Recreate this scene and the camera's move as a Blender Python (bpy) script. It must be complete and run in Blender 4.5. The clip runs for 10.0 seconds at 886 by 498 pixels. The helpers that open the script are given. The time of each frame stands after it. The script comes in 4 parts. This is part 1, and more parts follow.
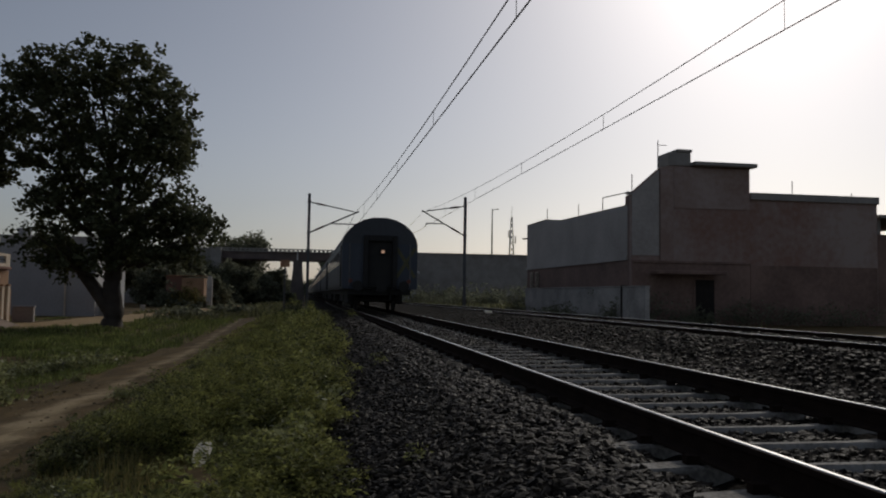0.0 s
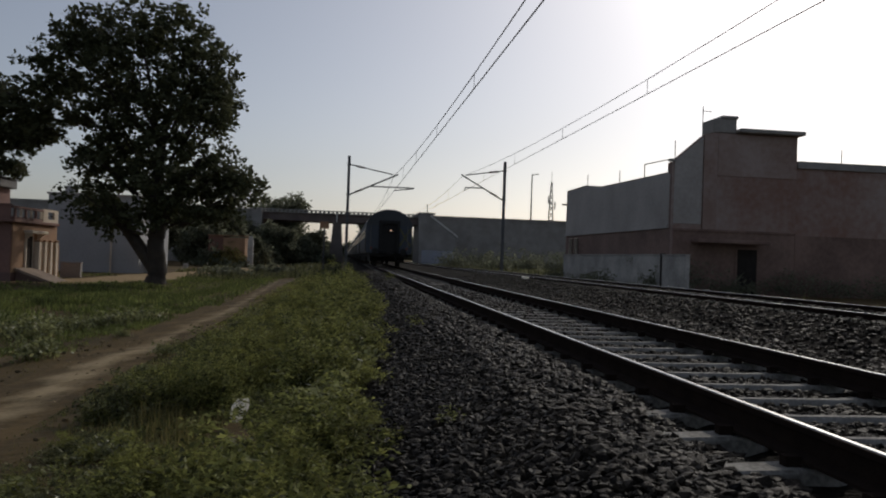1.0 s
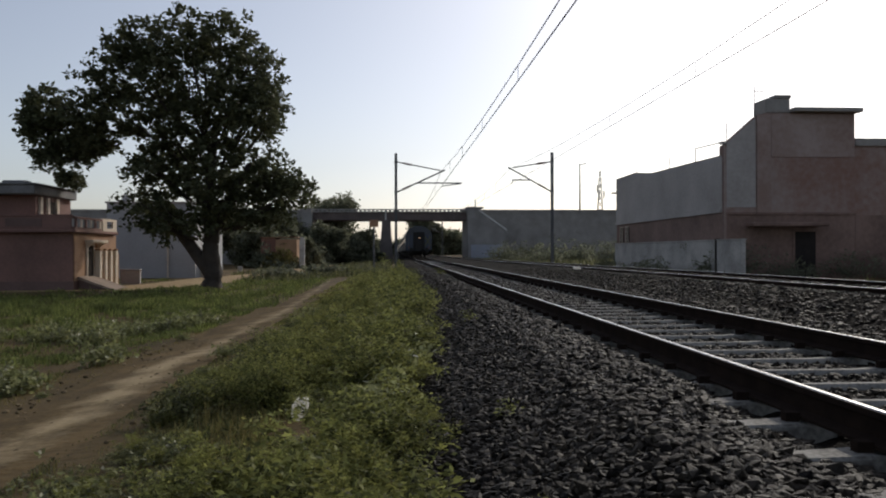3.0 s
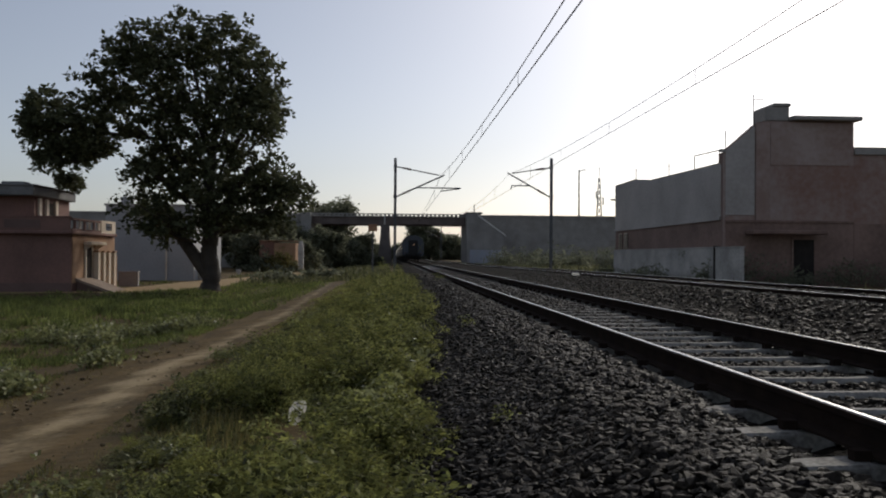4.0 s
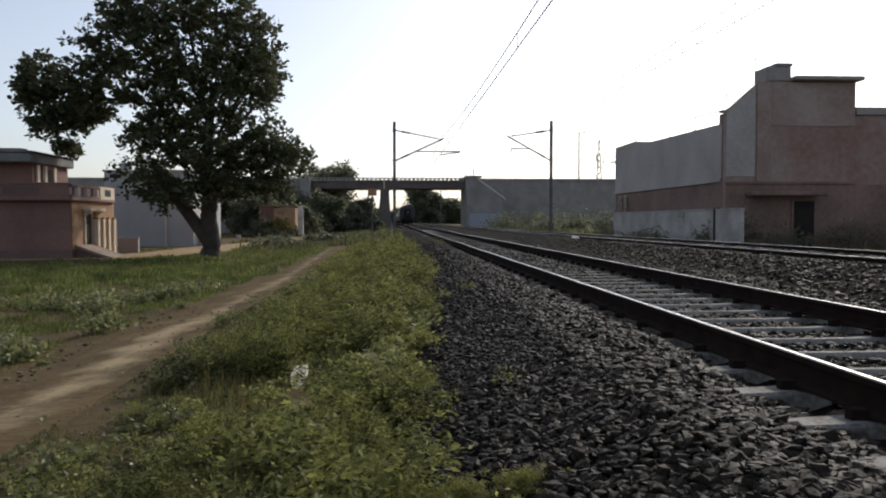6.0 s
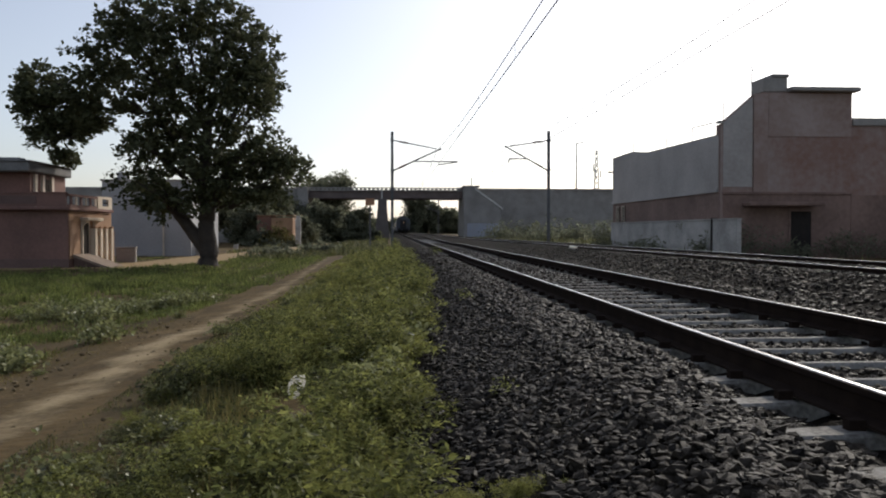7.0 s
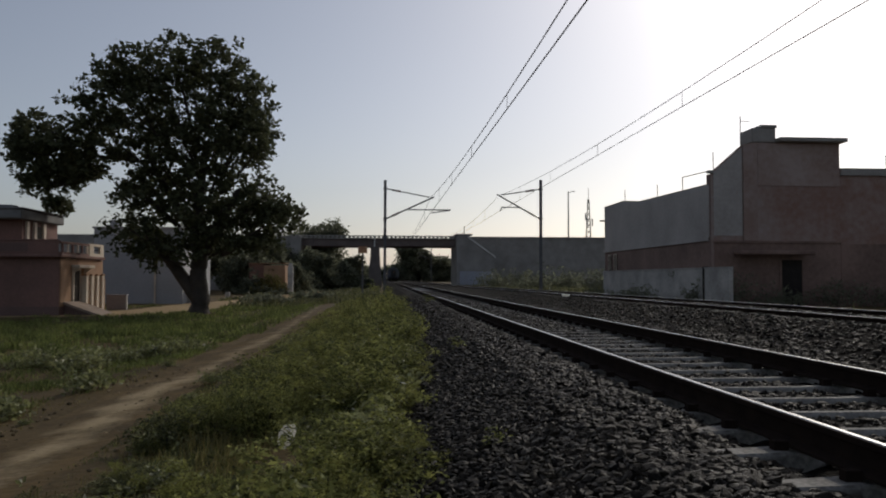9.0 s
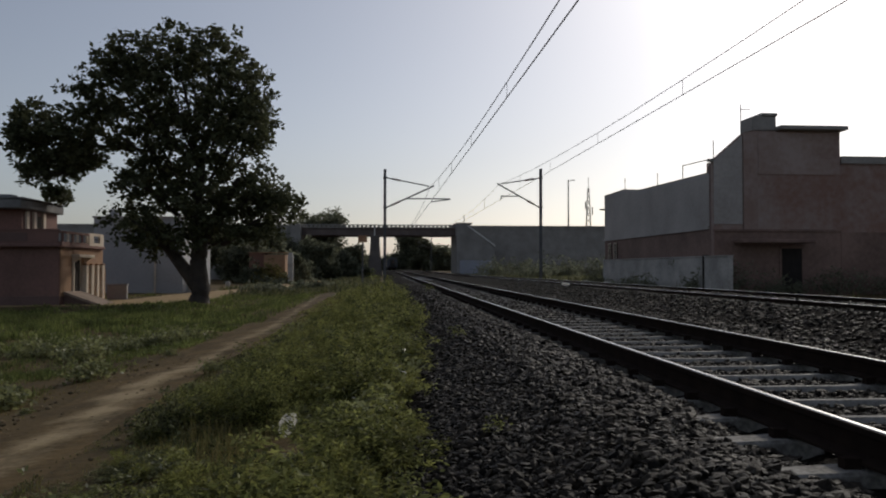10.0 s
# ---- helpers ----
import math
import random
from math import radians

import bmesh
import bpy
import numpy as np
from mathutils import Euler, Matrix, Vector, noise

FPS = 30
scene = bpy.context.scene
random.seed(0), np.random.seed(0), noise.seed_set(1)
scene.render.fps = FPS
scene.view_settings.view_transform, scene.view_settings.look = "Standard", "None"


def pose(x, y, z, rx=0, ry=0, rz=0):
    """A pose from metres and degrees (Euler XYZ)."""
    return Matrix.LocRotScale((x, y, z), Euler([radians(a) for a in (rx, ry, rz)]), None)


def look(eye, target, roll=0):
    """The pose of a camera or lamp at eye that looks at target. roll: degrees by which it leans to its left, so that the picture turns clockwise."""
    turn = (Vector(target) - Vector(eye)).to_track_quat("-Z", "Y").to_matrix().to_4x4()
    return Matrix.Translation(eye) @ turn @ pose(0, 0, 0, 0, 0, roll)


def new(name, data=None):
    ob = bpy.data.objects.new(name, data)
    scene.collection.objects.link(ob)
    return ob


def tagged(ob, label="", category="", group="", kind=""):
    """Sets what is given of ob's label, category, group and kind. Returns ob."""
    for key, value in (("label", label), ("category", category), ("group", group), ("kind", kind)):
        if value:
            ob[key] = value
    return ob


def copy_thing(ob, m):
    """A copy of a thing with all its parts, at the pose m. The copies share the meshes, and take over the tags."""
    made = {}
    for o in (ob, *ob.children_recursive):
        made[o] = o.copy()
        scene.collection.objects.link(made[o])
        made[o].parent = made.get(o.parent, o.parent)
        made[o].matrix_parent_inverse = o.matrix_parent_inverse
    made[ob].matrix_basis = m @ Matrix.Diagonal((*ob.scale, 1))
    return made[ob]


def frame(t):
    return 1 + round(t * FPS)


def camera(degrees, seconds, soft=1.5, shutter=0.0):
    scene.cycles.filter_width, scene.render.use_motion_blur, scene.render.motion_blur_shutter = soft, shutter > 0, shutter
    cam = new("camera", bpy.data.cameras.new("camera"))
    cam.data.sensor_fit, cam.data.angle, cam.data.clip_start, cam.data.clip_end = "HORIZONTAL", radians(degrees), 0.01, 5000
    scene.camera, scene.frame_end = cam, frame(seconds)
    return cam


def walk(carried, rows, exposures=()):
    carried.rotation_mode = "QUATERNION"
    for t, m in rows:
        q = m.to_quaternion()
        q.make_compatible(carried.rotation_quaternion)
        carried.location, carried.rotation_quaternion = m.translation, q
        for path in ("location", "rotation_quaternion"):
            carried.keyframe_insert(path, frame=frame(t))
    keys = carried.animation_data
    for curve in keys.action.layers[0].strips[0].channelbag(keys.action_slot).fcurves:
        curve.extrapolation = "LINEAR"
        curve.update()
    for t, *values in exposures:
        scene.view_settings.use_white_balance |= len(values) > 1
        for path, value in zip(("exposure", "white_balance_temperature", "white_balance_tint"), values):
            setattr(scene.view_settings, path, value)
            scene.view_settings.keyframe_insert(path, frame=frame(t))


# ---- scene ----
cam = camera(58.0, 10.0, soft=2.0)
walk(cam, [
    (0.0, pose(0, 0, 1.5, 93.28, -0.84, -9.80)),
    (0.5, pose(0.01, 0, 1.5, 93.84, -1.64, -8.12)),
    (1.0, pose(0.02, 0, 1.5, 90.65, -2.00, -7.08)),
    (1.5, pose(0.024, 0, 1.5, 88.50, -1.63, -6.50)),
    (2.0, pose(0.012, 0, 1.5, 88.10, -0.87, -5.80)),
    (2.5, pose(0, 0, 1.5, 88.15, 0.69, -2.58)),
    (2.7, pose(0, 0, 1.5, 89.92, 0.24, -3.46)),
    (3.8, pose(0, 0, 1.5, 90.45, -0.14, -3.45)),
    (4.0, pose(0, 0, 1.5, 90.56, -0.37, -3.62)),
    (4.5, pose(0, 0, 1.5, 88.02, 0.81, -3.17)),
    (5.0, pose(0, 0, 1.5, 88.22, 0.67, -3.83)),
    (5.5, pose(0, 0, 1.5, 87.83, 0.06, -3.62)),
    (5.7, pose(0, 0, 1.5, 87.83, 0.11, -3.61)),
    (6.8, pose(0, 0, 1.5, 88.65, -0.19, -3.73)),
    (7.0, pose(0, 0, 1.5, 88.68, -0.02, -3.80)),
    (7.5, pose(0, 0, 1.5, 90.15, -0.08, -3.97)),
    (8.0, pose(0, 0, 1.5, 91.33, -0.04, -4.24)),
    (8.5, pose(0, 0, 1.5, 92.11, -0.08, -3.97)),
    (9.0, pose(0, 0, 1.5, 92.12, -0.12, -4.33)),
    (9.5, pose(0, 0, 1.5, 92.09, 0.01, -4.23)),
    (10.0, pose(0, 0, 1.5, 91.33, -0.02, -4.33)),
], exposures=[(0.0, -0.95), (0.5, -0.9), (1.0, -0.55), (1.5, 0.08), (2.0, 0.36), (2.5, 0.51), (2.7, 0.36), (3.8, -0.2),
              (4.0, -0.15), (4.5, 0.41), (5.0, 0.51), (5.7, 0.51), (6.8, 0.46), (7.0, 0.41), (7.5, 0.11), (8.0, -0.22),
              (8.5, -0.38), (9.0, -0.45), (9.5, -0.46), (10.0, -0.43)])

# ---- sky and sun ----
SUN_AZIMUTH, SUN_HEIGHT = 33.0, 30.0
world = bpy.data.worlds.new("world")
scene.world = world
world.use_nodes = True
wn = world.node_tree.nodes
sky = wn.new("ShaderNodeTexSky")
sky.sky_type, sky.sun_disc = "NISHITA", False
sky.sun_elevation, sky.sun_rotation = radians(SUN_HEIGHT), radians(SUN_AZIMUTH)
sky.air_density, sky.dust_density, sky.ozone_density, sky.altitude = 1.0, 1.7, 2.0, 100
wn["Background"].inputs["Strength"].default_value = 0.1
haze = wn.new("ShaderNodeHueSaturation")
haze.inputs["Saturation"].default_value = 0.6
dusty = wn.new("ShaderNodeMix")
dusty.data_type, dusty.blend_type = "RGBA", "MULTIPLY"
dusty.inputs[0].default_value, dusty.inputs[7].default_value = 1.0, (0.99, 0.985, 1.02, 1)
world.node_tree.links.new(sky.outputs["Color"], haze.inputs["Color"])
world.node_tree.links.new(haze.outputs["Color"], dusty.inputs[6])
world.node_tree.links.new(dusty.outputs[2], wn["Background"].inputs["Color"])
sun_data = bpy.data.lights.new("sun", "SUN")
sun_data.energy, sun_data.angle, sun_data.color = 1.4, radians(0.6), (1.0, 0.93, 0.82)
sun = new("sun", sun_data)
sa, sh = radians(SUN_AZIMUTH), radians(SUN_HEIGHT)
sun.matrix_basis = look((math.sin(sa) * math.cos(sh) * 300, math.cos(sa) * math.cos(sh) * 300, math.sin(sh) * 300), (0, 0, 0))


# ---- materials ----
def mat(name, colour, second=None, rough=0.8, metal=0.0, scale=3.0, fine=40.0, bump=0.2, depth=0.02, mix=0.5, island=0.0, spec=0.4, through_light=0.0):
    """Two scales of noise between two colours, fine relief, and a shade of its own for each loose piece."""
    m = bpy.data.materials.new(name)
    m.use_nodes = True
    n, l = m.node_tree.nodes, m.node_tree.links
    b = n["Principled BSDF"]
    b.inputs["Roughness"].default_value, b.inputs["Metallic"].default_value = rough, metal
    b.inputs["Specular IOR Level"].default_value = spec
    second = second or tuple(c * 0.65 for c in colour)
    tc = n.new("ShaderNodeTexCoord")
    big, small = n.new("ShaderNodeTexNoise"), n.new("ShaderNodeTexNoise")
    big.inputs["Scale"].default_value, small.inputs["Scale"].default_value = scale, fine
    big.inputs["Detail"].default_value, small.inputs["Detail"].default_value = 5, 4
    for t in (big, small):
        l.new(tc.outputs["Object"], t.inputs["Vector"])
    add = n.new("ShaderNodeMath")
    add.operation = "MULTIPLY_ADD"
    l.new(small.outputs["Fac"], add.inputs[0])
    add.inputs[1].default_value = 0.5
    l.new(big.outputs["Fac"], add.inputs[2])
    ramp = n.new("ShaderNodeValToRGB")
    ramp.color_ramp.elements[0].position, ramp.color_ramp.elements[1].position = 0.75 - 0.5 * mix, 0.75 + 0.5 * mix
    ramp.color_ramp.elements[0].color, ramp.color_ramp.elements[1].color = (*second, 1), (*colour, 1)
    l.new(add.outputs[0], ramp.inputs["Fac"])
    out = ramp.outputs["Color"]
    if island:
        geo, hsv, rng = n.new("ShaderNodeNewGeometry"), n.new("ShaderNodeHueSaturation"), n.new("ShaderNodeMapRange")
        rng.inputs["To Min"].default_value, rng.inputs["To Max"].default_value = 1 - island, 1 + island
        l.new(geo.outputs["Random Per Island"], rng.inputs["Value"])
        l.new(rng.outputs["Result"], hsv.inputs["Value"])
        l.new(out, hsv.inputs["Color"])
        out = hsv.outputs["Color"]
    l.new(out, b.inputs["Base Color"])
    if bump:
        bp = n.new("ShaderNodeBump")
        bp.inputs["Strength"].default_value, bp.inputs["Distance"].default_value = bump, depth
        l.new(small.outputs["Fac"], bp.inputs["Height"])
        l.new(bp.outputs["Normal"], b.inputs["Normal"])
    if through_light:
        tr, mx = n.new("ShaderNodeBsdfTranslucent"), n.new("ShaderNodeMixShader")
        l.new(out, tr.inputs["Color"])
        mx.inputs["Fac"].default_value = through_light
        l.new(b.outputs["BSDF"], mx.inputs[1])
        l.new(tr.outputs["BSDF"], mx.inputs[2])
        l.new(mx.outputs["Shader"], n["Material Output"].inputs["Surface"])
    return m


M_SOIL = mat("soil", (0.155, 0.105, 0.045), (0.06, 0.044, 0.019), scale=0.5, fine=9, bump=0.5, depth=0.05, spec=0.1)
M_PATH = mat("path_earth", (0.45, 0.33, 0.18), (0.27, 0.19, 0.095), scale=1.6, fine=22, bump=0.5, depth=0.03, spec=0.1)


def worn_path():
    """Pale trodden earth in the middle that fades unevenly into the brown soil at the sides."""
    m = mat("worn_path", (0.17, 0.113, 0.048), (0.068, 0.048, 0.021), scale=0.9, fine=9, bump=0.5, depth=0.05, spec=0.1)
    n, l = m.node_tree.nodes, m.node_tree.links
    b = n["Principled BSDF"]
    soil = b.inputs["Base Color"].links[0].from_socket
    uv, sep, tc, ns, fine = n.new("ShaderNodeUVMap"), n.new("ShaderNodeSeparateXYZ"), n.new("ShaderNodeTexCoord"), n.new("ShaderNodeTexNoise"), n.new("ShaderNodeTexNoise")
    ns.inputs["Scale"].default_value, ns.inputs["Detail"].default_value = 1.5, 6
    fine.inputs["Scale"].default_value, fine.inputs["Detail"].default_value = 14, 4
    l.new(uv.outputs["UV"], sep.inputs[0])
    for t in (ns, fine):
        l.new(tc.outputs["Object"], t.inputs["Vector"])
    off = n.new("ShaderNodeMath")
    off.operation = "SUBTRACT"
    l.new(sep.outputs["X"], off.inputs[0])
    off.inputs[1].default_value = 0.5
    mag = n.new("ShaderNodeMath")
    mag.operation = "ABSOLUTE"
    l.new(off.outputs[0], mag.inputs[0])
    mixn = n.new("ShaderNodeMath")
    mixn.operation = "MULTIPLY_ADD"
    l.new(ns.outputs["Fac"], mixn.inputs[0])
    mixn.inputs[1].default_value = 0.75
    l.new(mag.outputs[0], mixn.inputs[2])
    rough = n.new("ShaderNodeMath")
    rough.operation = "MULTIPLY_ADD"
    l.new(fine.outputs["Fac"], rough.inputs[0])
    rough.inputs[1].default_value = 0.22
    l.new(mixn.outputs[0], rough.inputs[2])
    away, plus = n.new("ShaderNodeMapRange"), n.new("ShaderNodeMath")
    away.inputs["From Min"].default_value, away.inputs["From Max"].default_value = 0.46, 0.66
    away.inputs["To Min"].default_value, away.inputs["To Max"].default_value = 0.0, 0.14
    l.new(sep.outputs["Y"], away.inputs["Value"])
    l.new(away.outputs["Result"], plus.inputs[0])
    l.new(rough.outputs[0], plus.inputs[1])
    rng = n.new("ShaderNodeMapRange")
    rng.inputs["From Min"].default_value, rng.inputs["From Max"].default_value = 0.44, 0.72
    rng.inputs["To Min"].default_value, rng.inputs["To Max"].default_value = 1.0, 0.0
    l.new(plus.outputs[0], rng.inputs["Value"])
    mx = n.new("ShaderNodeMix")
    mx.data_type = "RGBA"
    l.new(rng.outputs["Result"], mx.inputs[0])
    l.new(soil, mx.inputs[6])
    mx.inputs[7].default_value = (0.38, 0.29, 0.165, 1)
    l.new(mx.outputs[2], b.inputs["Base Color"])
    return m


M_WORN = worn_path()

M_BALLAST = mat("ballast_bed", (0.024, 0.0195, 0.015), (0.009, 0.0075, 0.006), rough=0.95, scale=6, fine=26, bump=1.0, depth=0.05, spec=0.05)
M_STONE = mat("ballast_stone", (0.043, 0.035, 0.026), (0.013, 0.0105, 0.008), rough=0.55, scale=4, fine=60, bump=0.4, depth=0.012, island=0.85, spec=0.075)
M_SLEEPER = mat("sleeper_concrete", (0.34, 0.32, 0.28), (0.12, 0.11, 0.095), rough=0.8, scale=3, fine=40, depth=0.006, spec=0.2, mix=0.3)
M_RAIL = mat("rusty_steel", (0.03, 0.02, 0.015), (0.016, 0.011, 0.009), rough=0.95, scale=5, fine=50, depth=0.003, spec=0.04)
M_RAILTOP = mat("polished_steel", (0.58, 0.57, 0.56), (0.42, 0.41, 0.4), rough=0.27, metal=1.0, scale=2, fine=30, bump=0.05, depth=0.001)
M_STEEL = mat("galvanised_steel", (0.17, 0.17, 0.175), (0.1, 0.1, 0.1), rough=0.6, metal=0.3, scale=2, fine=30, depth=0.002)
M_WIRE = mat("copper_wire", (0.09, 0.075, 0.06), rough=0.5, metal=0.6, bump=0)
M_PORCELAIN = mat("porcelain", (0.12, 0.055, 0.035), rough=0.25, bump=0)
# Concrete and girder paint made paler to stand in for distance haze.
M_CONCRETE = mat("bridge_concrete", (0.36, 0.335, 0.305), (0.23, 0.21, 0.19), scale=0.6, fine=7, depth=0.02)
M_PIER = mat("pier_concrete", (0.2, 0.17, 0.15), (0.12, 0.1, 0.09), scale=0.6, fine=7, depth=0.02)
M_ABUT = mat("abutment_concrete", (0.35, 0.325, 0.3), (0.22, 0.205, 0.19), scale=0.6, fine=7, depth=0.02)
M_PALE = mat("pale_coping", (0.72, 0.7, 0.66), (0.55, 0.53, 0.5), scale=1.5, fine=12)
M_GIRDER = mat("girder_paint", (0.2, 0.15, 0.135), (0.13, 0.1, 0.09), rough=0.65, scale=0.7, fine=9, depth=0.005)
M_BLUE = mat("blue_limewash", (0.33, 0.36, 0.45), (0.34, 0.34, 0.36), scale=0.9, fine=8)
M_BRICK = mat("red_brick", (0.26, 0.115, 0.075), (0.15, 0.08, 0.06), scale=0.5, fine=10, depth=0.02)
# Patchy wall and grey plaster lightened to make up for sun flare.
M_PATCHY = mat("patchy_old_wall", (0.36, 0.285, 0.25), (0.26, 0.15, 0.115), scale=0.28, fine=3.2, bump=0.5, depth=0.03, mix=0.35)
M_GRIMY = mat("grimy_brick", (0.27, 0.175, 0.14), (0.15, 0.095, 0.075), scale=0.4, fine=5, bump=0.5, depth=0.03, mix=0.4)
M_ROSE = mat("rose_plaster_and_flare", (0.39, 0.305, 0.27), (0.28, 0.19, 0.155), scale=0.3, fine=4, bump=0.4, depth=0.02, mix=0.35)
M_PLASTER = mat("grey_plaster", (0.5, 0.46, 0.425), (0.34, 0.305, 0.275), scale=0.35, fine=6, depth=0.01)
M_WHITEWASH = mat("whitewash", (0.52, 0.49, 0.45), (0.3, 0.28, 0.255), scale=0.8, fine=8, mix=0.4)
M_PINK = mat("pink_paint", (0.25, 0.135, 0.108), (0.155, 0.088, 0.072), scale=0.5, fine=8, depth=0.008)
# Grimy pink; also paints the shade of recesses and below the ramp.
M_DARKPINK = mat("grimy_pink_and_shade", (0.17, 0.105, 0.09), (0.11, 0.07, 0.06), scale=0.8, fine=9, depth=0.008)
M_RAMP = mat("worn_ramp_concrete", (0.36, 0.27, 0.2), (0.22, 0.16, 0.12), scale=1.2, fine=10, depth=0.01)
M_ROOFGREY = mat("weathered_roof_cement", (0.24, 0.235, 0.23), (0.13, 0.125, 0.12), scale=0.7, fine=7, depth=0.01)
M_ORANGE = mat("ochre_surface", (0.42, 0.25, 0.14), (0.24, 0.135, 0.08), scale=0.8, fine=9, depth=0.008)
M_CREAM = mat("cream_paint", (0.72, 0.62, 0.5), (0.55, 0.46, 0.36), scale=1.0, fine=12, depth=0.006)
M_GREYBLUE = mat("grey_blue_render", (0.46, 0.455, 0.45), (0.35, 0.345, 0.34), scale=0.4, fine=6, depth=0.008)
# Near-black in place of the unlit inside of openings.
M_DARK = mat("dark_opening", (0.045, 0.038, 0.034), (0.03, 0.026, 0.024), rough=0.95, bump=0, spec=0.05)
M_COACH = mat("coach_paint_blue", (0.06, 0.072, 0.098), (0.04, 0.048, 0.066), rough=0.42, scale=0.8, fine=9, bump=0.05, depth=0.004)
M_COACHBAND = mat("coach_paint_pale", (0.14, 0.16, 0.2), (0.09, 0.105, 0.135), rough=0.5, scale=0.8, fine=9, bump=0.05, depth=0.004)
M_ROOF = mat("coach_roof_grey", (0.075, 0.08, 0.09), (0.05, 0.053, 0.058), rough=0.6, scale=0.8, fine=9, depth=0.005)
M_UNDER = mat("underframe_black", (0.03, 0.028, 0.026), rough=0.8, bump=0.1)
M_YELLOW = mat("yellow_paint", (0.13, 0.125, 0.055), rough=0.5, bump=0.1)
M_SIGN = mat("ochre_sign_paint", (0.5, 0.3, 0.16), (0.35, 0.17, 0.1), rough=0.6, bump=0.1)
M_RED = mat("red_paint", (0.2, 0.06, 0.04), rough=0.5, bump=0.1)
M_TAIL = mat("tail_lamp_glow", (0.9, 0.5, 0.3), rough=0.4, bump=0)
M_TAIL.node_tree.nodes["Principled BSDF"].inputs["Emission Color"].default_value = (1.0, 0.6, 0.4, 1)
M_TAIL.node_tree.nodes["Principled BSDF"].inputs["Emission Strength"].default_value = 0.5
M_GLASS = mat("dark_window_glass", (0.03, 0.035, 0.04), rough=0.12, bump=0, spec=0.6)
M_BARK = mat("bark", (0.07, 0.055, 0.042), (0.03, 0.024, 0.02), scale=2, fine=18, bump=0.8, depth=0.05)
M_LEAF = mat("tree_leaf", (0.11, 0.115, 0.06), (0.065, 0.075, 0.04), rough=0.65, scale=0.8, fine=6, bump=0, island=0.4, through_light=0.38, spec=0.15)
# Leaves paler and greyer than their own colour, painting in distance haze.
M_FARLEAF = mat("haze_pale_leaf", (0.2, 0.205, 0.14), (0.15, 0.16, 0.105), rough=0.6, scale=0.5, fine=4, bump=0, island=0.4, through_light=0.6, spec=0.1)
M_GRASS = mat("grass_blade", (0.312, 0.315, 0.097), (0.085, 0.095, 0.032), rough=0.6, scale=1.0, fine=7, bump=0, island=0.85, through_light=0.46, spec=0.2, mix=0.34)
M_FEATHER = mat("feathery_weed", (0.35, 0.35, 0.105), (0.14, 0.145, 0.045), rough=0.6, scale=1.5, fine=9, bump=0, island=0.5, through_light=0.52, spec=0.15, mix=0.4)
M_FIELD = mat("field_grass_blade", (0.22, 0.25, 0.075), (0.085, 0.105, 0.034), rough=0.65, scale=0.6, fine=5, bump=0, island=0.6, through_light=0.45, spec=0.12, mix=0.36)
M_LOW = mat("low_dark_weed", (0.21, 0.205, 0.09), (0.075, 0.082, 0.036), rough=0.55, scale=1.4, fine=9, bump=0, island=0.7, through_light=0.35, spec=0.25, mix=0.36)
M_DRY = mat("dry_grass", (0.27, 0.22, 0.09), (0.15, 0.135, 0.045), rough=0.7, scale=0.9, fine=9, bump=0, island=0.4, through_light=0.4, spec=0.12)
M_CLOD = mat("soil_clod", (0.24, 0.18, 0.1), (0.1, 0.075, 0.045), rough=0.9, scale=8, fine=60, bump=0.4, depth=0.01, island=0.6, spec=0.15)
M_WEED = mat("weed_leaf", (0.34, 0.335, 0.15), (0.12, 0.135, 0.05), rough=0.42, scale=0.9, fine=9, bump=0, island=0.55, through_light=0.45, spec=0.4)
M_GLOSSY = mat("glossy_weed_leaf", (0.42, 0.42, 0.2), (0.2, 0.215, 0.08), rough=0.28, scale=0.9, fine=9, bump=0, island=0.55, through_light=0.4, spec=0.7)
M_BAG = mat("white_plastic", (0.93, 0.9, 0.84), (0.78, 0.75, 0.69), rough=0.35, scale=8, fine=60, bump=0.2, depth=0.01, through_light=0.8)


# ---- mesh helpers ----
def box(bm, x0, x1, y0, y1, z0, z1):
    v = [bm.verts.new(p) for p in ((x0, y0, z0), (x1, y0, z0), (x1, y1, z0), (x0, y1, z0), (x0, y0, z1), (x1, y0, z1), (x1, y1, z1), (x0, y1, z1))]
    for f in ((0, 3, 2, 1), (4, 5, 6, 7), (0, 1, 5, 4), (1, 2, 6, 5), (2, 3, 7, 6), (3, 0, 4, 7)):
        bm.faces.new([v[i] for i in f])
    return bm


def tube(bm, p0, p1, r0, r1=None, n=8):
    p0, p1 = Vector(p0), Vector(p1)
    r1 = r0 if r1 is None else r1
    q = (p1 - p0).to_track_quat("Z", "Y")
    rings = [[bm.verts.new(p + q @ Vector((math.cos(2 * math.pi * i / n) * r, math.sin(2 * math.pi * i / n) * r, 0))) for i in range(n)] for p, r in ((p0, r0), (p1, r1))]
    for i in range(n):
        bm.faces.new((rings[0][i], rings[0][(i + 1) % n], rings[1][(i + 1) % n], rings[1][i]))
    bm.faces.new(rings[0][::-1])
    bm.faces.new(rings[1])
    return bm


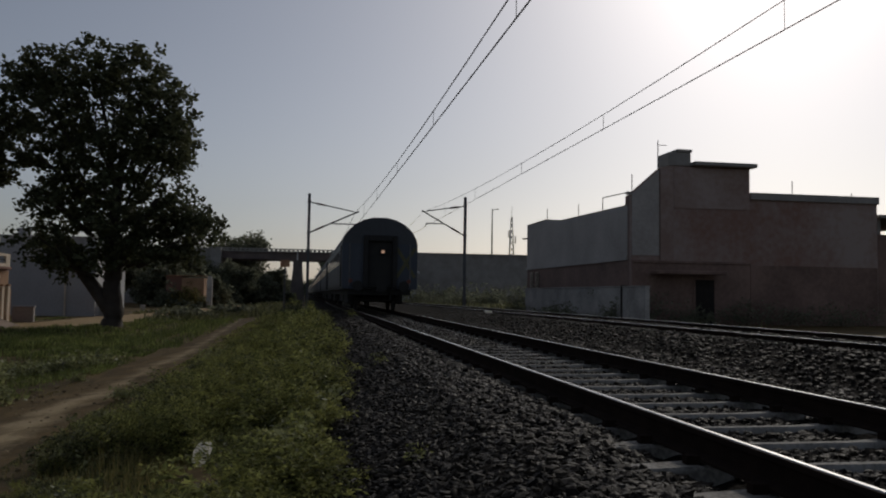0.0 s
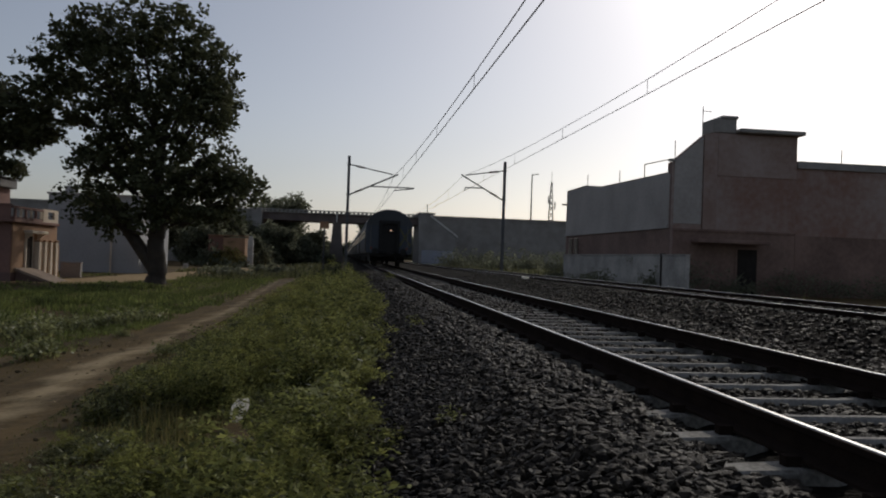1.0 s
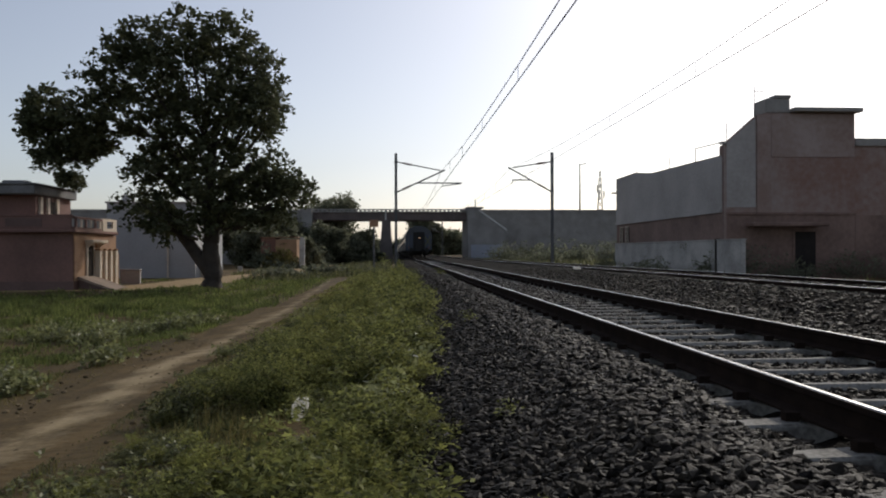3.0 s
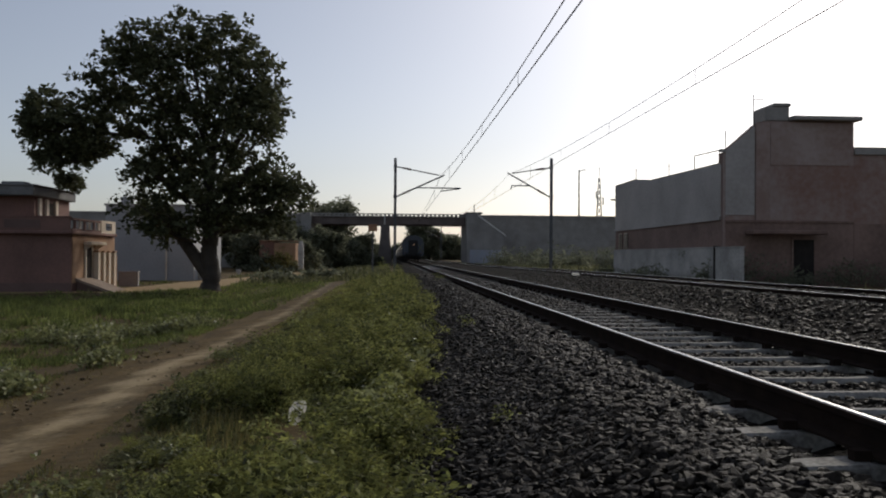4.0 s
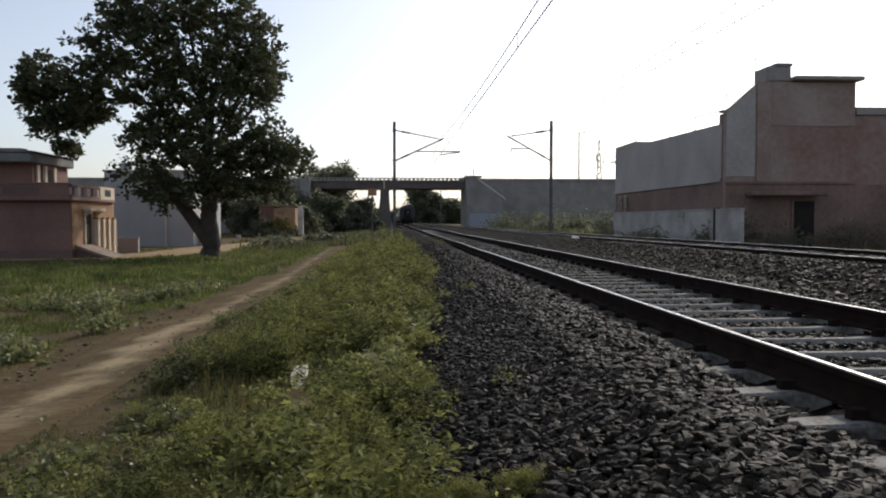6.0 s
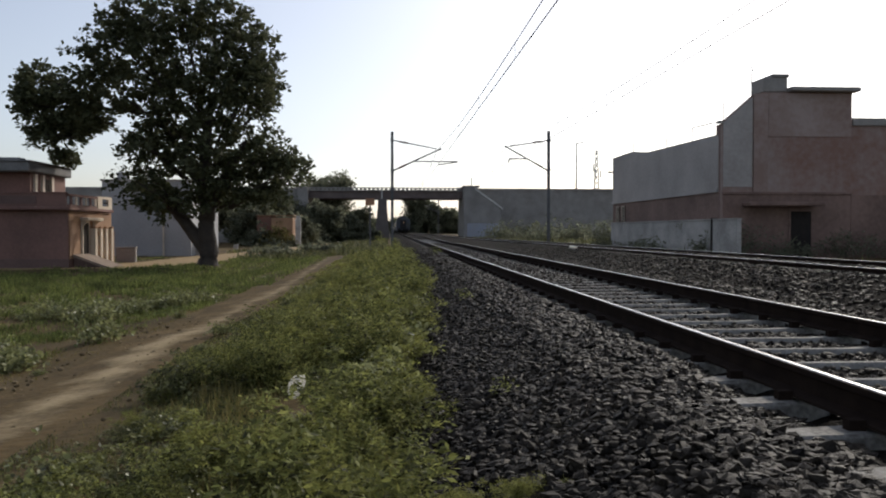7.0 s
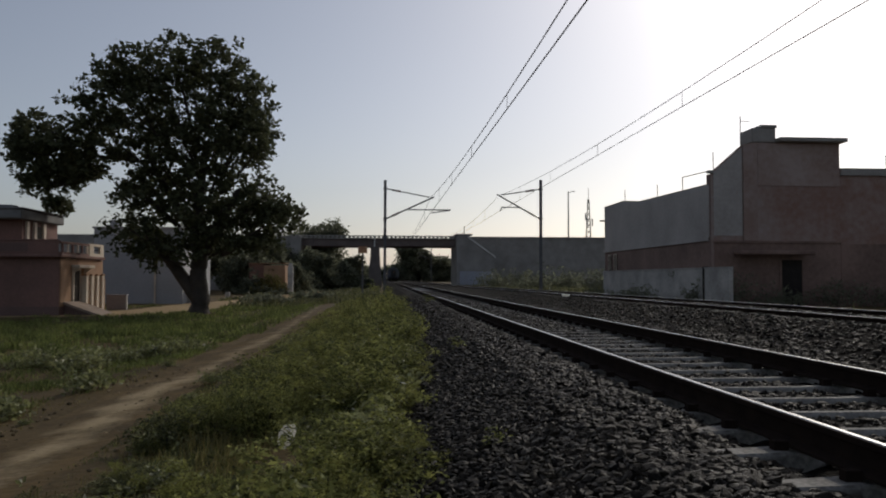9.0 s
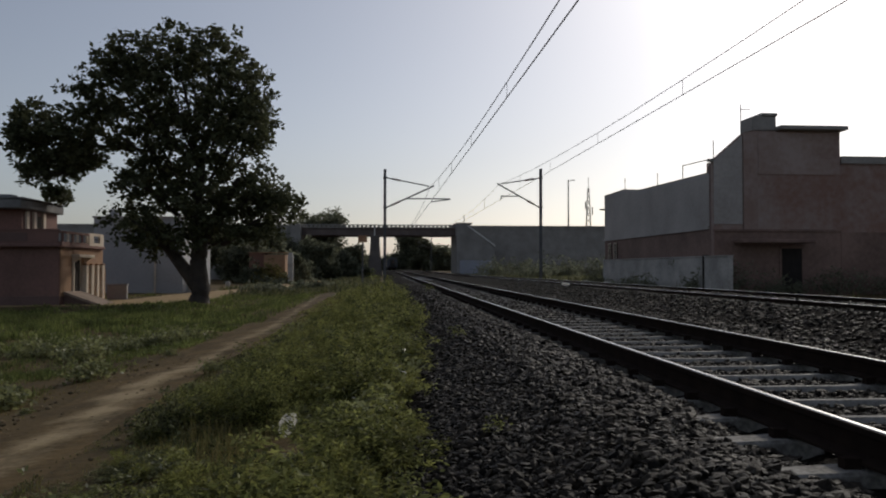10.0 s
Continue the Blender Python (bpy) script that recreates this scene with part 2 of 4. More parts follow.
def prism(bm, outline, a0, a1, axis="y"):
    """An outline swept along an axis: (x, z) along y, or (y, z) along x."""
    def at(p, a):
        return (p[0], a, p[1]) if axis == "y" else (a, p[0], p[1])
    ends = [[bm.verts.new(at(p, a)) for p in outline] for a in (a0, a1)]
    k = len(outline)
    for i in range(k):
        bm.faces.new((ends[0][i], ends[0][(i + 1) % k], ends[1][(i + 1) % k], ends[1][i]))
    bm.faces.new(ends[0][::-1])
    bm.faces.new(ends[1])
    bmesh.ops.recalc_face_normals(bm, faces=bm.faces)
    return bm


def B(*boxes):
    bm = bmesh.new()
    for b in boxes:
        box(bm, *b)
    return bm


def bevelled(bm, w=0.02):
    bmesh.ops.bevel(bm, geom=list(bm.edges), offset=w, segments=1, affect="EDGES")
    return bm


def data_of(name, bm, material, smooth=False):
    me = bpy.data.meshes.new(name)
    bm.to_mesh(me)
    bm.free()
    me.materials.append(material)
    if smooth:
        for p in me.polygons:
            p.use_smooth = True
    return me


def part(name, bm, material, parent, label="", smooth=False):
    ob = new(name, bm if isinstance(bm, bpy.types.Mesh) else data_of(name, bm, material, smooth))
    ob.parent = parent
    return tagged(ob, label) if label else ob


def thing(name, label, category, group="", at=(0, 0, 0), kind="", turn=0):
    ob = new(name)
    ob.empty_display_size = 0.2
    ob.matrix_basis = pose(*at, 0, 0, turn)
    return tagged(ob, label, category, group, kind)


def raw(name, verts, faces, material, smooth=False):
    me = bpy.data.meshes.new(name)
    me.from_pydata(verts, [], faces)
    me.materials.append(material)
    if smooth:
        me.polygons.foreach_set("use_smooth", [True] * len(me.polygons))
    me.update()
    return me


# ---- levels of the ground ----
def rail2(y):
    return 0.965 - 0.0022 * min(max(y, 0), 80)


def bed(x, y):
    """Height of the ballast and the soil across the line."""
    r2, heap = rail2(y), 0.045 * min(1, max(0, (y - 4.5) / 1.0))
    pts = ((-60, -0.5), (-6.5, -0.5), (-1.5, -0.02), (0.15, 0.02), (0.5, 0.2), (1.35, 0.55), (1.7, 0.545 + heap), (1.95, 0.53 + heap), (2.1, 0.5 + heap), (2.2, 0.47 + heap * 0.5), (2.5, 0.51 + 0.026 * min(1, max(0, (y - 8) / 8))), (3.8, 0.51 + 0.026 * min(1, max(0, (y - 8) / 8))), (4.2, 0.5), (4.6, 0.48), (5.0, 0.48), (5.8, 0.54), (6.75, r2 - 0.1), (9.4, r2 - 0.1), (11.3, 0.25), (13.5, 0.1), (60, 0.1))
    return float(np.interp(x, [p[0] for p in pts], [p[1] for p in pts]))


def soil_z(x, y):
    z = bed(x, y) if x < 0.15 else (0.02 - 0.25 * min(1, (x - 0.15)) if x < 6 else (-0.23 + 0.33 * min(1, (x - 6) / 6.0)))
    if x < -1:
        z += 0.06 * noise.noise((x * 0.5, y * 0.5, 0)) * min(1, (-1 - x))
        if abs(x + 3.4) < 0.7:
            z -= 0.035
    return z


def build_ground():
    xs = sorted({*np.round(np.linspace(-14, 14, 113), 3), *(-2500, -900, -300, -120, -70, -45, -34, -26, -20, -17, 17, 22, 30, 45, 70, 120, 300, 900, 2500)})
    ys = sorted({*np.round(np.linspace(-6, 40, 116), 3), *(-2500, -900, -300, -100, -40, -15, 45, 52, 60, 70, 82, 100, 130, 170, 240, 400, 900, 2500, 4500)})
    verts = [(x, y, soil_z(x, y)) for y in ys for x in xs]
    k = len(xs)
    faces = [(j * k + i, j * k + i + 1, (j + 1) * k + i + 1, (j + 1) * k + i) for j in range(len(ys) - 1) for i in range(k - 1)]
    tagged(new("ground", raw("ground", verts, faces, M_SOIL, True)), "bare brown soil with thin grass beside the railway line", "ground", kind="structure")
    # trodden path
    verts, faces = [], []
    n = 140
    for j in range(n):
        y = -9.0 + 68 * (j / (n - 1)) ** 1.4
        mid = -3.5 + 0.014 * min(y, 25) + 0.06 * math.sin(y * 0.9) - max(0, y - 25) * 0.03
        half = 0.85
        for i in range(7):
            u = i / 6 * 2 - 1
            x = mid + u * half
            verts.append((x, y, soil_z(x, y) + 0.02 * (1 - u * u) + (-0.012 if abs(u) > 0.9 else 0.01) + 0.012 * noise.noise((x * 4, y * 4, 2))))
    for j in range(n - 1):
        for i in range(6):
            a = j * 7 + i
            faces.append((a, a + 1, a + 8, a + 7))
    path_data = raw("path", verts, faces, M_WORN, True)
    uv = path_data.uv_layers.new(name="across")
    for lp in path_data.loops:
        uv.data[lp.index].uv = ((lp.vertex_index % 7) / 6, lp.vertex_index // 7 / n)
    tagged(new("path", path_data), "pale trodden earth footpath through the grass", "path", kind="structure")


def build_lane():
    """The pale lane between the houses and the big tree."""
    pts = ((-30, 40.5, 1.2), (-22, 41.6, 1.4), (-16.5, 43.8, 2.2), (-13.5, 50, 2.6), (-13, 60, 2.6), (-11, 72, 2.8), (-10, 90, 2.5), (-9.5, 120, 2.2))
    verts, faces = [], []
    for k in range(60):
        u = k / 59 * (len(pts) - 1.001)
        a, b, f = pts[int(u)], pts[int(u) + 1], u - int(u)
        x, y, w = (a[i] + (b[i] - a[i]) * f for i in range(3))
        dx, dy = b[0] - a[0], b[1] - a[1]
        n = math.hypot(dx, dy)
        for i in range(5):
            q = (i / 2 - 1) * w * (1 + 0.3 * noise.noise((k * 0.4, i, 3)))
            verts.append((x - dy / n * q, y + dx / n * q, -0.5 + (0.05 if 0 < i < 4 else 0.0)))
    for k in range(59):
        for i in range(4):
            faces.append((k * 5 + i, k * 5 + i + 1, k * 5 + i + 6, k * 5 + i + 5))
    tagged(new("lane", raw("lane", verts, faces, M_PATH, True)), "pale dusty village lane past the tree", "lane", kind="structure")


def build_ballast():
    xs = np.concatenate((np.linspace(0.0, 6.4, 66), np.linspace(6.6, 11.5, 26)))
    ys = np.concatenate((np.linspace(-8, 1.9, 20), np.linspace(2, 16, 150), np.linspace(16.3, 60, 90), np.linspace(62, 420, 60)))
    verts = []
    for y in ys:
        for i, x in enumerate(xs):
            z = bed(x, y) + ((0.015 if 2.3 < x < 4 else 0.035 if x < 4.2 else 0.018) * noise.noise((x * 9, y * 9, 1)) + (0.01 if x > 2.3 else 0.03) * noise.noise((x * 2.2, y * 1.3, 2)) if y < 62 else 0)
            if i in (0, len(xs) - 1):
                z = -0.4
            verts.append((float(x) + (0.12 * noise.noise((0, y * 1.1, 3)) if x < 0.3 else 0), float(y), z))
    k = len(xs)
    faces = [(j * k + i, j * k + i + 1, (j + 1) * k + i + 1, (j + 1) * k + i) for j in range(len(ys) - 1) for i in range(k - 1)]
    return tagged(new("ballast_bed", raw("ballast_bed", verts, faces, M_BALLAST)), "dark grey crushed stone ballast under two railway tracks", "ballast", kind="structure")


# ---- tracks ----
TRACK_1, TRACK_2, GAUGE = 3.155, 8.1, 1.743


def rail_outline(x, top):
    w, f = 0.036, 0.075
    return [(x - f, top - 0.165), (x + f, top - 0.165), (x + f, top - 0.15), (x + 0.012, top - 0.13), (x + 0.012, top - 0.045), (x + w, top - 0.034), (x + w, top - 0.004), (x - w, top - 0.004), (x - w, top - 0.034), (x - 0.012, top - 0.045), (x - 0.012, top - 0.13), (x - f, top - 0.15)]


def sweep(bm, ys, outline_at):
    rings = [[bm.verts.new((p[0], y, p[1])) for p in outline_at(y)] for y in ys]
    k = len(rings[0])
    for a, b in zip(rings, rings[1:]):
        for i in range(k):
            bm.faces.new((a[i], a[(i + 1) % k], b[(i + 1) % k], b[i]))
    bm.faces.new(rings[0])
    bm.faces.new(rings[-1][::-1])
    bmesh.ops.recalc_face_normals(bm, faces=bm.faces)
    return bm


def build_track(centre, level, first, name, label):
    track = thing(name, label, "railway track", kind="structure")
    ys = [-8, 0, 20, 40, 60, 80, 110, 160, 420]
    for side in (-1, 1):
        x = centre + side * GAUGE / 2
        rail = part("rail", sweep(bmesh.new(), ys, lambda y: rail_outline(x, level(y))), M_RAIL, track, "rust-brown steel rail with a polished head")
        part("rail_head", sweep(bmesh.new(), ys, lambda y: [(x - 0.017, level(y) - 0.006), (x + 0.017, level(y) - 0.006), (x + 0.012, level(y)), (x - 0.012, level(y))]), M_RAILTOP, rail)
    bm = bmesh.new()
    rings = []
    for x, top, half in ((-1.375, -0.012, 0.066), (-1.0, 0.0, 0.082), (-0.5, -0.016, 0.032), (0.5, -0.016, 0.032), (1.0, 0.0, 0.082), (1.375, -0.012, 0.066)):
        rings.append([bm.verts.new(p) for p in ((x, -0.125, -0.21), (x, -half - 0.012, top - 0.015), (x, -half, top), (x, half, top), (x, half + 0.012, top - 0.015), (x, 0.125, -0.21))])
    for a, b in zip(rings, rings[1:]):
        for k in range(6):
            bm.faces.new((a[k], a[(k + 1) % 6], b[(k + 1) % 6], b[k]))
    bm.faces.new(rings[0])
    bm.faces.new(rings[-1][::-1])
    bmesh.ops.recalc_face_normals(bm, faces=bm.faces)
    data = data_of("sleeper", bm, M_SLEEPER)
    bm = bmesh.new()
    for s in (-1, 1):
        for o in (-0.11, 0.11):
            box(bm, s * GAUGE / 2 + o - 0.04, s * GAUGE / 2 + o + 0.04, -0.03, 0.03, -0.01, 0.05)
    clip = data_of("rail_clip", bm, M_RAIL)
    for i in range(first, first + 140):
        y = 3.6 + 0.65 * i
        s = part("sleeper", data, None, track)
        s.matrix_basis = pose(centre + random.uniform(-0.02, 0.02), y + random.uniform(-0.015, 0.015), level(y) - 0.182, 0, 0, random.uniform(-0.6, 0.6))
        if i < 40:
            part("rail_clip", clip, None, s)
    return track


def stones(places, seed):
    """Vertices and faces of angular stones at (x, y, z, size)."""
    rng = np.random.default_rng(seed)
    bm = bmesh.new()
    bmesh.ops.create_icosphere(bm, subdivisions=1, radius=1.0)
    base = np.array([v.co[:] for v in bm.verts])
    tri = np.array([[v.index for v in f.verts] for f in bm.faces])
    bm.free()
    n = len(places)
    p = np.asarray(places)
    v = base[None] * rng.uniform(0.6, 1.3, (n, len(base), 1)) * rng.uniform(0.6, 1.25, (n, 1, 3)) * np.array([1.1, 1, 0.58])
    ang = rng.uniform(0, 6.28, n)
    tilt = rng.normal(0, 0.45, n)
    c, s, ct, st = np.cos(ang), np.sin(ang), np.cos(tilt), np.sin(tilt)
    y2, z2 = v[..., 1] * ct[:, None] - v[..., 2] * st[:, None], v[..., 1] * st[:, None] + v[..., 2] * ct[:, None]
    x3, y3 = v[..., 0] * c[:, None] - y2 * s[:, None], v[..., 0] * s[:, None] + y2 * c[:, None]
    out = np.stack((x3, y3, z2), -1) * p[:, None, 3:4] + p[:, None, :3]
    faces = (tri[None] + (np.arange(n) * len(base))[:, None, None]).reshape(-1, 3)
    return out.reshape(-1, 3), faces


def build_stones(bed_ob):
    rng = np.random.default_rng(4)
    places = []

    def strew(n, x0, x1, y0, y1, size, power=1.0):
        for _ in range(n):
            x, y = rng.uniform(x0, x1), y0 + (y1 - y0) * rng.uniform() ** power
            if x < 0.35 and rng.uniform() < 0.3:
                continue
            off = abs((y - 3.6 + 0.325) % 0.65 - 0.325)
            if 2.3 < x < 4.0 and y < 14 and off < 0.06 + 0.03 * noise.noise((x * 5, y * 5, 9)):
                continue
            if 1.88 < x < 2.3 and y < 4.6 and off < 0.085:
                continue
            s = size * rng.uniform(0.6, 1.35)
            places.append((x, y, bed(x, y) + s * 0.25, s))

    strew(14000, 0.1, 2.12, 2.0, 9, 0.033)
    strew(5000, 0.1, 2.12, -7, 2, 0.033)
    strew(3000, 2.4, 3.9, -7, 4, 0.033)
    strew(9000, 0.1, 2.12, 9, 18, 0.036)
    strew(6000, 0.1, 2.1, 18, 45, 0.045, 1.4)
    strew(7000, 2.4, 3.9, 4, 18, 0.028, 1.2)
    strew(5000, 2.4, 3.9, 18, 60, 0.034, 1.3)
    strew(13000, 4.1, 7.15, 6, 40, 0.036, 1.3)
    strew(4000, 7.3, 8.9, 8, 45, 0.036, 1.3)
    strew(1500, 9.1, 11.2, 10, 45, 0.045, 1.3)
    verts, faces = stones(places, 5)
    ob = new("ballast_stones", raw("ballast_stones", verts.tolist(), faces.tolist(), M_STONE))
    ob.parent = bed_ob
    tagged(ob, kind="stuff")
    # nearest stones one by one
    shapes = []
    for i in range(8):
        v, f = stones([(0, 0, 0, 1)], 20 + i)
        shapes.append(raw("ballast_stone", v.tolist(), f.tolist(), M_STONE))
    for i in range(300):
        x, y = rng.uniform(0.3, 1.86), rng.uniform(2.4, 5.2)
        s = rng.uniform(0.028, 0.05)
        st = part("ballast_stone", shapes[i % 8], None, bed_ob)
        st.matrix_basis = pose(x, y, bed(x, y) + s * 0.45, rng.uniform(-25, 25), rng.uniform(-25, 25), rng.uniform(0, 360)) @ Matrix.Diagonal((s, s, s, 1))


# ---- overhead line ----
def build_mast(x, y, top, side, tie_z, strut_z, tip, arm_z, arm_from, arm_to, steady):
    """A steel mast with its bracket; side is +1 where the bracket reaches to the right."""
    base = soil_z(x, y) if x < 0.1 else bed(x, y) - 0.05
    m = thing("catenary_mast", "grey steel railway mast with a bracket arm for the overhead wires", "catenary mast", "masts along the line", (x, y, 0))
    t = 0.02
    part("post", B((-0.1, 0.1, -0.1, -0.1 + t, base, top), (-0.1, 0.1, 0.1 - t, 0.1, base, top), (-t / 2, t / 2, -0.1 + t, 0.1 - t, base, top)), M_STEEL, m)
    part("foundation", bevelled(B((-0.3, 0.3, -0.3, 0.3, base - 0.3, base + 0.12)), 0.03), M_CONCRETE, m)
    s = side

    def rod(name, a, b, r):
        return part(name, tube(bmesh.new(), (a[0], 0, a[1]), (b[0], 0, b[1]), r), M_STEEL, m)

    rod("tie_rod", (s * 0.1, tie_z), (tip[0] - s * 0.35, tip[1] - 0.03), 0.042)
    rod("bracket_tube", (s * 0.1, strut_z), tip, 0.055)
    rod("register_arm", (arm_from, arm_z), (arm_to, arm_z), 0.045)
    rod("steady_arm", (arm_to - s * 0.05, arm_z - 0.04), steady, 0.038)
    for a, b in (((s * 0.1, tie_z), (tip[0] - s * 0.35, tip[1] - 0.03)), ((s * 0.1, strut_z), tip)):
        d = Vector((b[0] - a[0], 0, b[1] - a[1])).normalized()
        bm = bmesh.new()
        for i in range(6):
            c = Vector((a[0], 0, a[1])) + d * (0.45 + i * 0.11)
            tube(bm, c, c + d * 0.08, 0.1, 0.06)
        part("insulator", bm, M_PORCELAIN, m, "brown ribbed insulator")
    for z in (tie_z, strut_z):
        part("clamp", B((-0.13, 0.13, -0.13, 0.13, z - 0.07, z + 0.07)), M_STEEL, m)
    return m


def build_wires(x, contact_z, tip_z, masts, thick=1.0):
    w = thing("overhead_wire", "thin dark overhead contact wire hung from a catenary wire", "overhead wire", "overhead wires")
    for a, b in zip(masts, masts[1:]):
        mid, half, low = (a + b) / 2, (b - a) / 2, contact_z + 0.42
        part("contact_wire", tube(bmesh.new(), (x, a, contact_z), (x, b, contact_z), 0.017 * thick, n=5), M_WIRE, w)
        bm = bmesh.new()
        ys = np.linspace(a, b, 15)
        zs = low + (tip_z - low) * ((ys - mid) / half) ** 2
        stem(bm, [(x, p, q) for p, q in zip(ys, zs)], [0.0155 * thick] * 15, 5)
        part("catenary_wire", bm, M_WIRE, w)
        for k in range(1, 7):
            y = a + (b - a) * k / 7
            part("dropper", tube(bmesh.new(), (x, y, contact_z), (x, y, low + (tip_z - low) * ((y - mid) / half) ** 2), 0.008, n=4), M_WIRE, w)


# ---- road bridge ----
def build_bridge():
    y0, y1 = 136.0, 144.5
    br = thing("road_bridge", "dark steel girder road bridge over the railway on concrete piers", "bridge")
    for xa, xb in ((-13.6, -1.45), (-1.25, 12.4)):
        for y in (y0, y1 - 0.4):
            bm = B((xa, xb, y, y + 0.06, 7.1, 8.15), (xa, xb, y - 0.18, y + 0.24, 6.98, 7.1), (xa, xb, y - 0.18, y + 0.24, 8.1, 8.2))
            for i in range(8):
                x = xa + 0.3 + (xb - xa - 0.6) * i / 7
                box(bm, x - 0.03, x + 0.03, y - 0.15, y, 7.1, 8.1)
            part("girder", bm, M_GIRDER, br, "dark red-brown plate girder")
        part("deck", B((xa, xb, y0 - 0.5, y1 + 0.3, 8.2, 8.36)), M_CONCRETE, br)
    for y in (y0 - 0.45, y1 + 0.15):
        rail = part("railing", B((-13.6, 12.4, y, y + 0.15, 8.62, 8.78)), M_CONCRETE, br, "concrete post railing")
        data = data_of("railing_post", B((-0.2, 0.2, 0.0, 0.15, 8.36, 8.62)), M_CONCRETE)
        for i in range(37):
            p = part("railing_post", data, None, rail)
            p.matrix_basis = pose(-13.4 + 0.71 * i, y, 0)
    part("pier", prism(bmesh.new(), [(-2.6, -0.4), (0.0, -0.4), (-0.5, 5.4), (-0.55, 6.98), (-2.0, 6.98), (-2.05, 5.4)], y0 - 0.3, y1), M_PIER, br, "tapered dark concrete pier")
    part("drain_pipe", tube(bmesh.new(), (-1.35, y0 - 0.35, 6.9), (-1.35, y0 - 0.35, 8.5), 0.13), M_PALE, br, "pale drain pipe")
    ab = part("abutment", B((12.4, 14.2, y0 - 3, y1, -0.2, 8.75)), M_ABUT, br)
    part("coping", bevelled(B((12.2, 15.0, y0 - 3.15, y1, 8.755, 9.0)), 0.03), M_CONCRETE, ab)
    part("lamp_post", tube(bmesh.new(), (13.7, y0 - 2, 8.99), (13.7, y0 - 2, 10.4), 0.07), M_STEEL, ab)
    wing = part("wing_wall", prism(bmesh.new(), [(14.2, -0.2), (18.7, -0.2), (18.7, 5.1), (14.2, 8.35)], y0 - 3, y0 - 2.4), M_ABUT, br)
    part("wing_coping", prism(bmesh.new(), [(14.2, 8.36), (18.9, 4.98), (18.9, 5.28), (14.2, 8.68)], y0 - 3.15, y0 - 2.3), M_PALE, wing, "pale sloping coping")
    part("painted_band", B((12.9, 18.3, y0 - 3.02, y0 - 2.99, 0.2, 2.7)), M_BLUE, wing, "faded blue painted band")
    part("left_abutment", B((-15.2, -13.6, y0 - 2, y1, -0.8, 8.75)), M_CONCRETE, br)
    for i, (xa, xb) in enumerate(((14.2, 130.0), (-150.0, -15.2))):
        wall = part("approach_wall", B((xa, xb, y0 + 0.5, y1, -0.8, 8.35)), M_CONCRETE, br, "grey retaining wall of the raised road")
        part("parapet", B((xa, xb, y0 + 0.35, y0 + 0.62, 8.355, 8.72)), M_CONCRETE, wall)


# ---- buildings ----
def window_on_x(parent, x, y, z, w, h, out=-1):
    """A window in a wall that faces along x."""
    win = part("window", B((x - 0.06, x + 0.02, y - w / 2, y + w / 2, z, z + h)), M_DARK, parent)
    part("window_frame", B((x - 0.09, x - 0.06, y - w / 2 - 0.06, y - w / 2, z - 0.06, z + h + 0.06), (x - 0.09, x - 0.06, y + w / 2, y + w / 2 + 0.06, z - 0.06, z + h + 0.06), (x - 0.09, x - 0.06, y - w / 2, y + w / 2, z + h, z + h + 0.06), (x - 0.09, x - 0.06, y - 0.03, y + 0.03, z, z + h)), M_CREAM, win)
    part("window_sill", B((x - 0.16, x, y - w / 2 - 0.1, y + w / 2 + 0.1, z - 0.14, z - 0.065)), M_PLASTER, win)


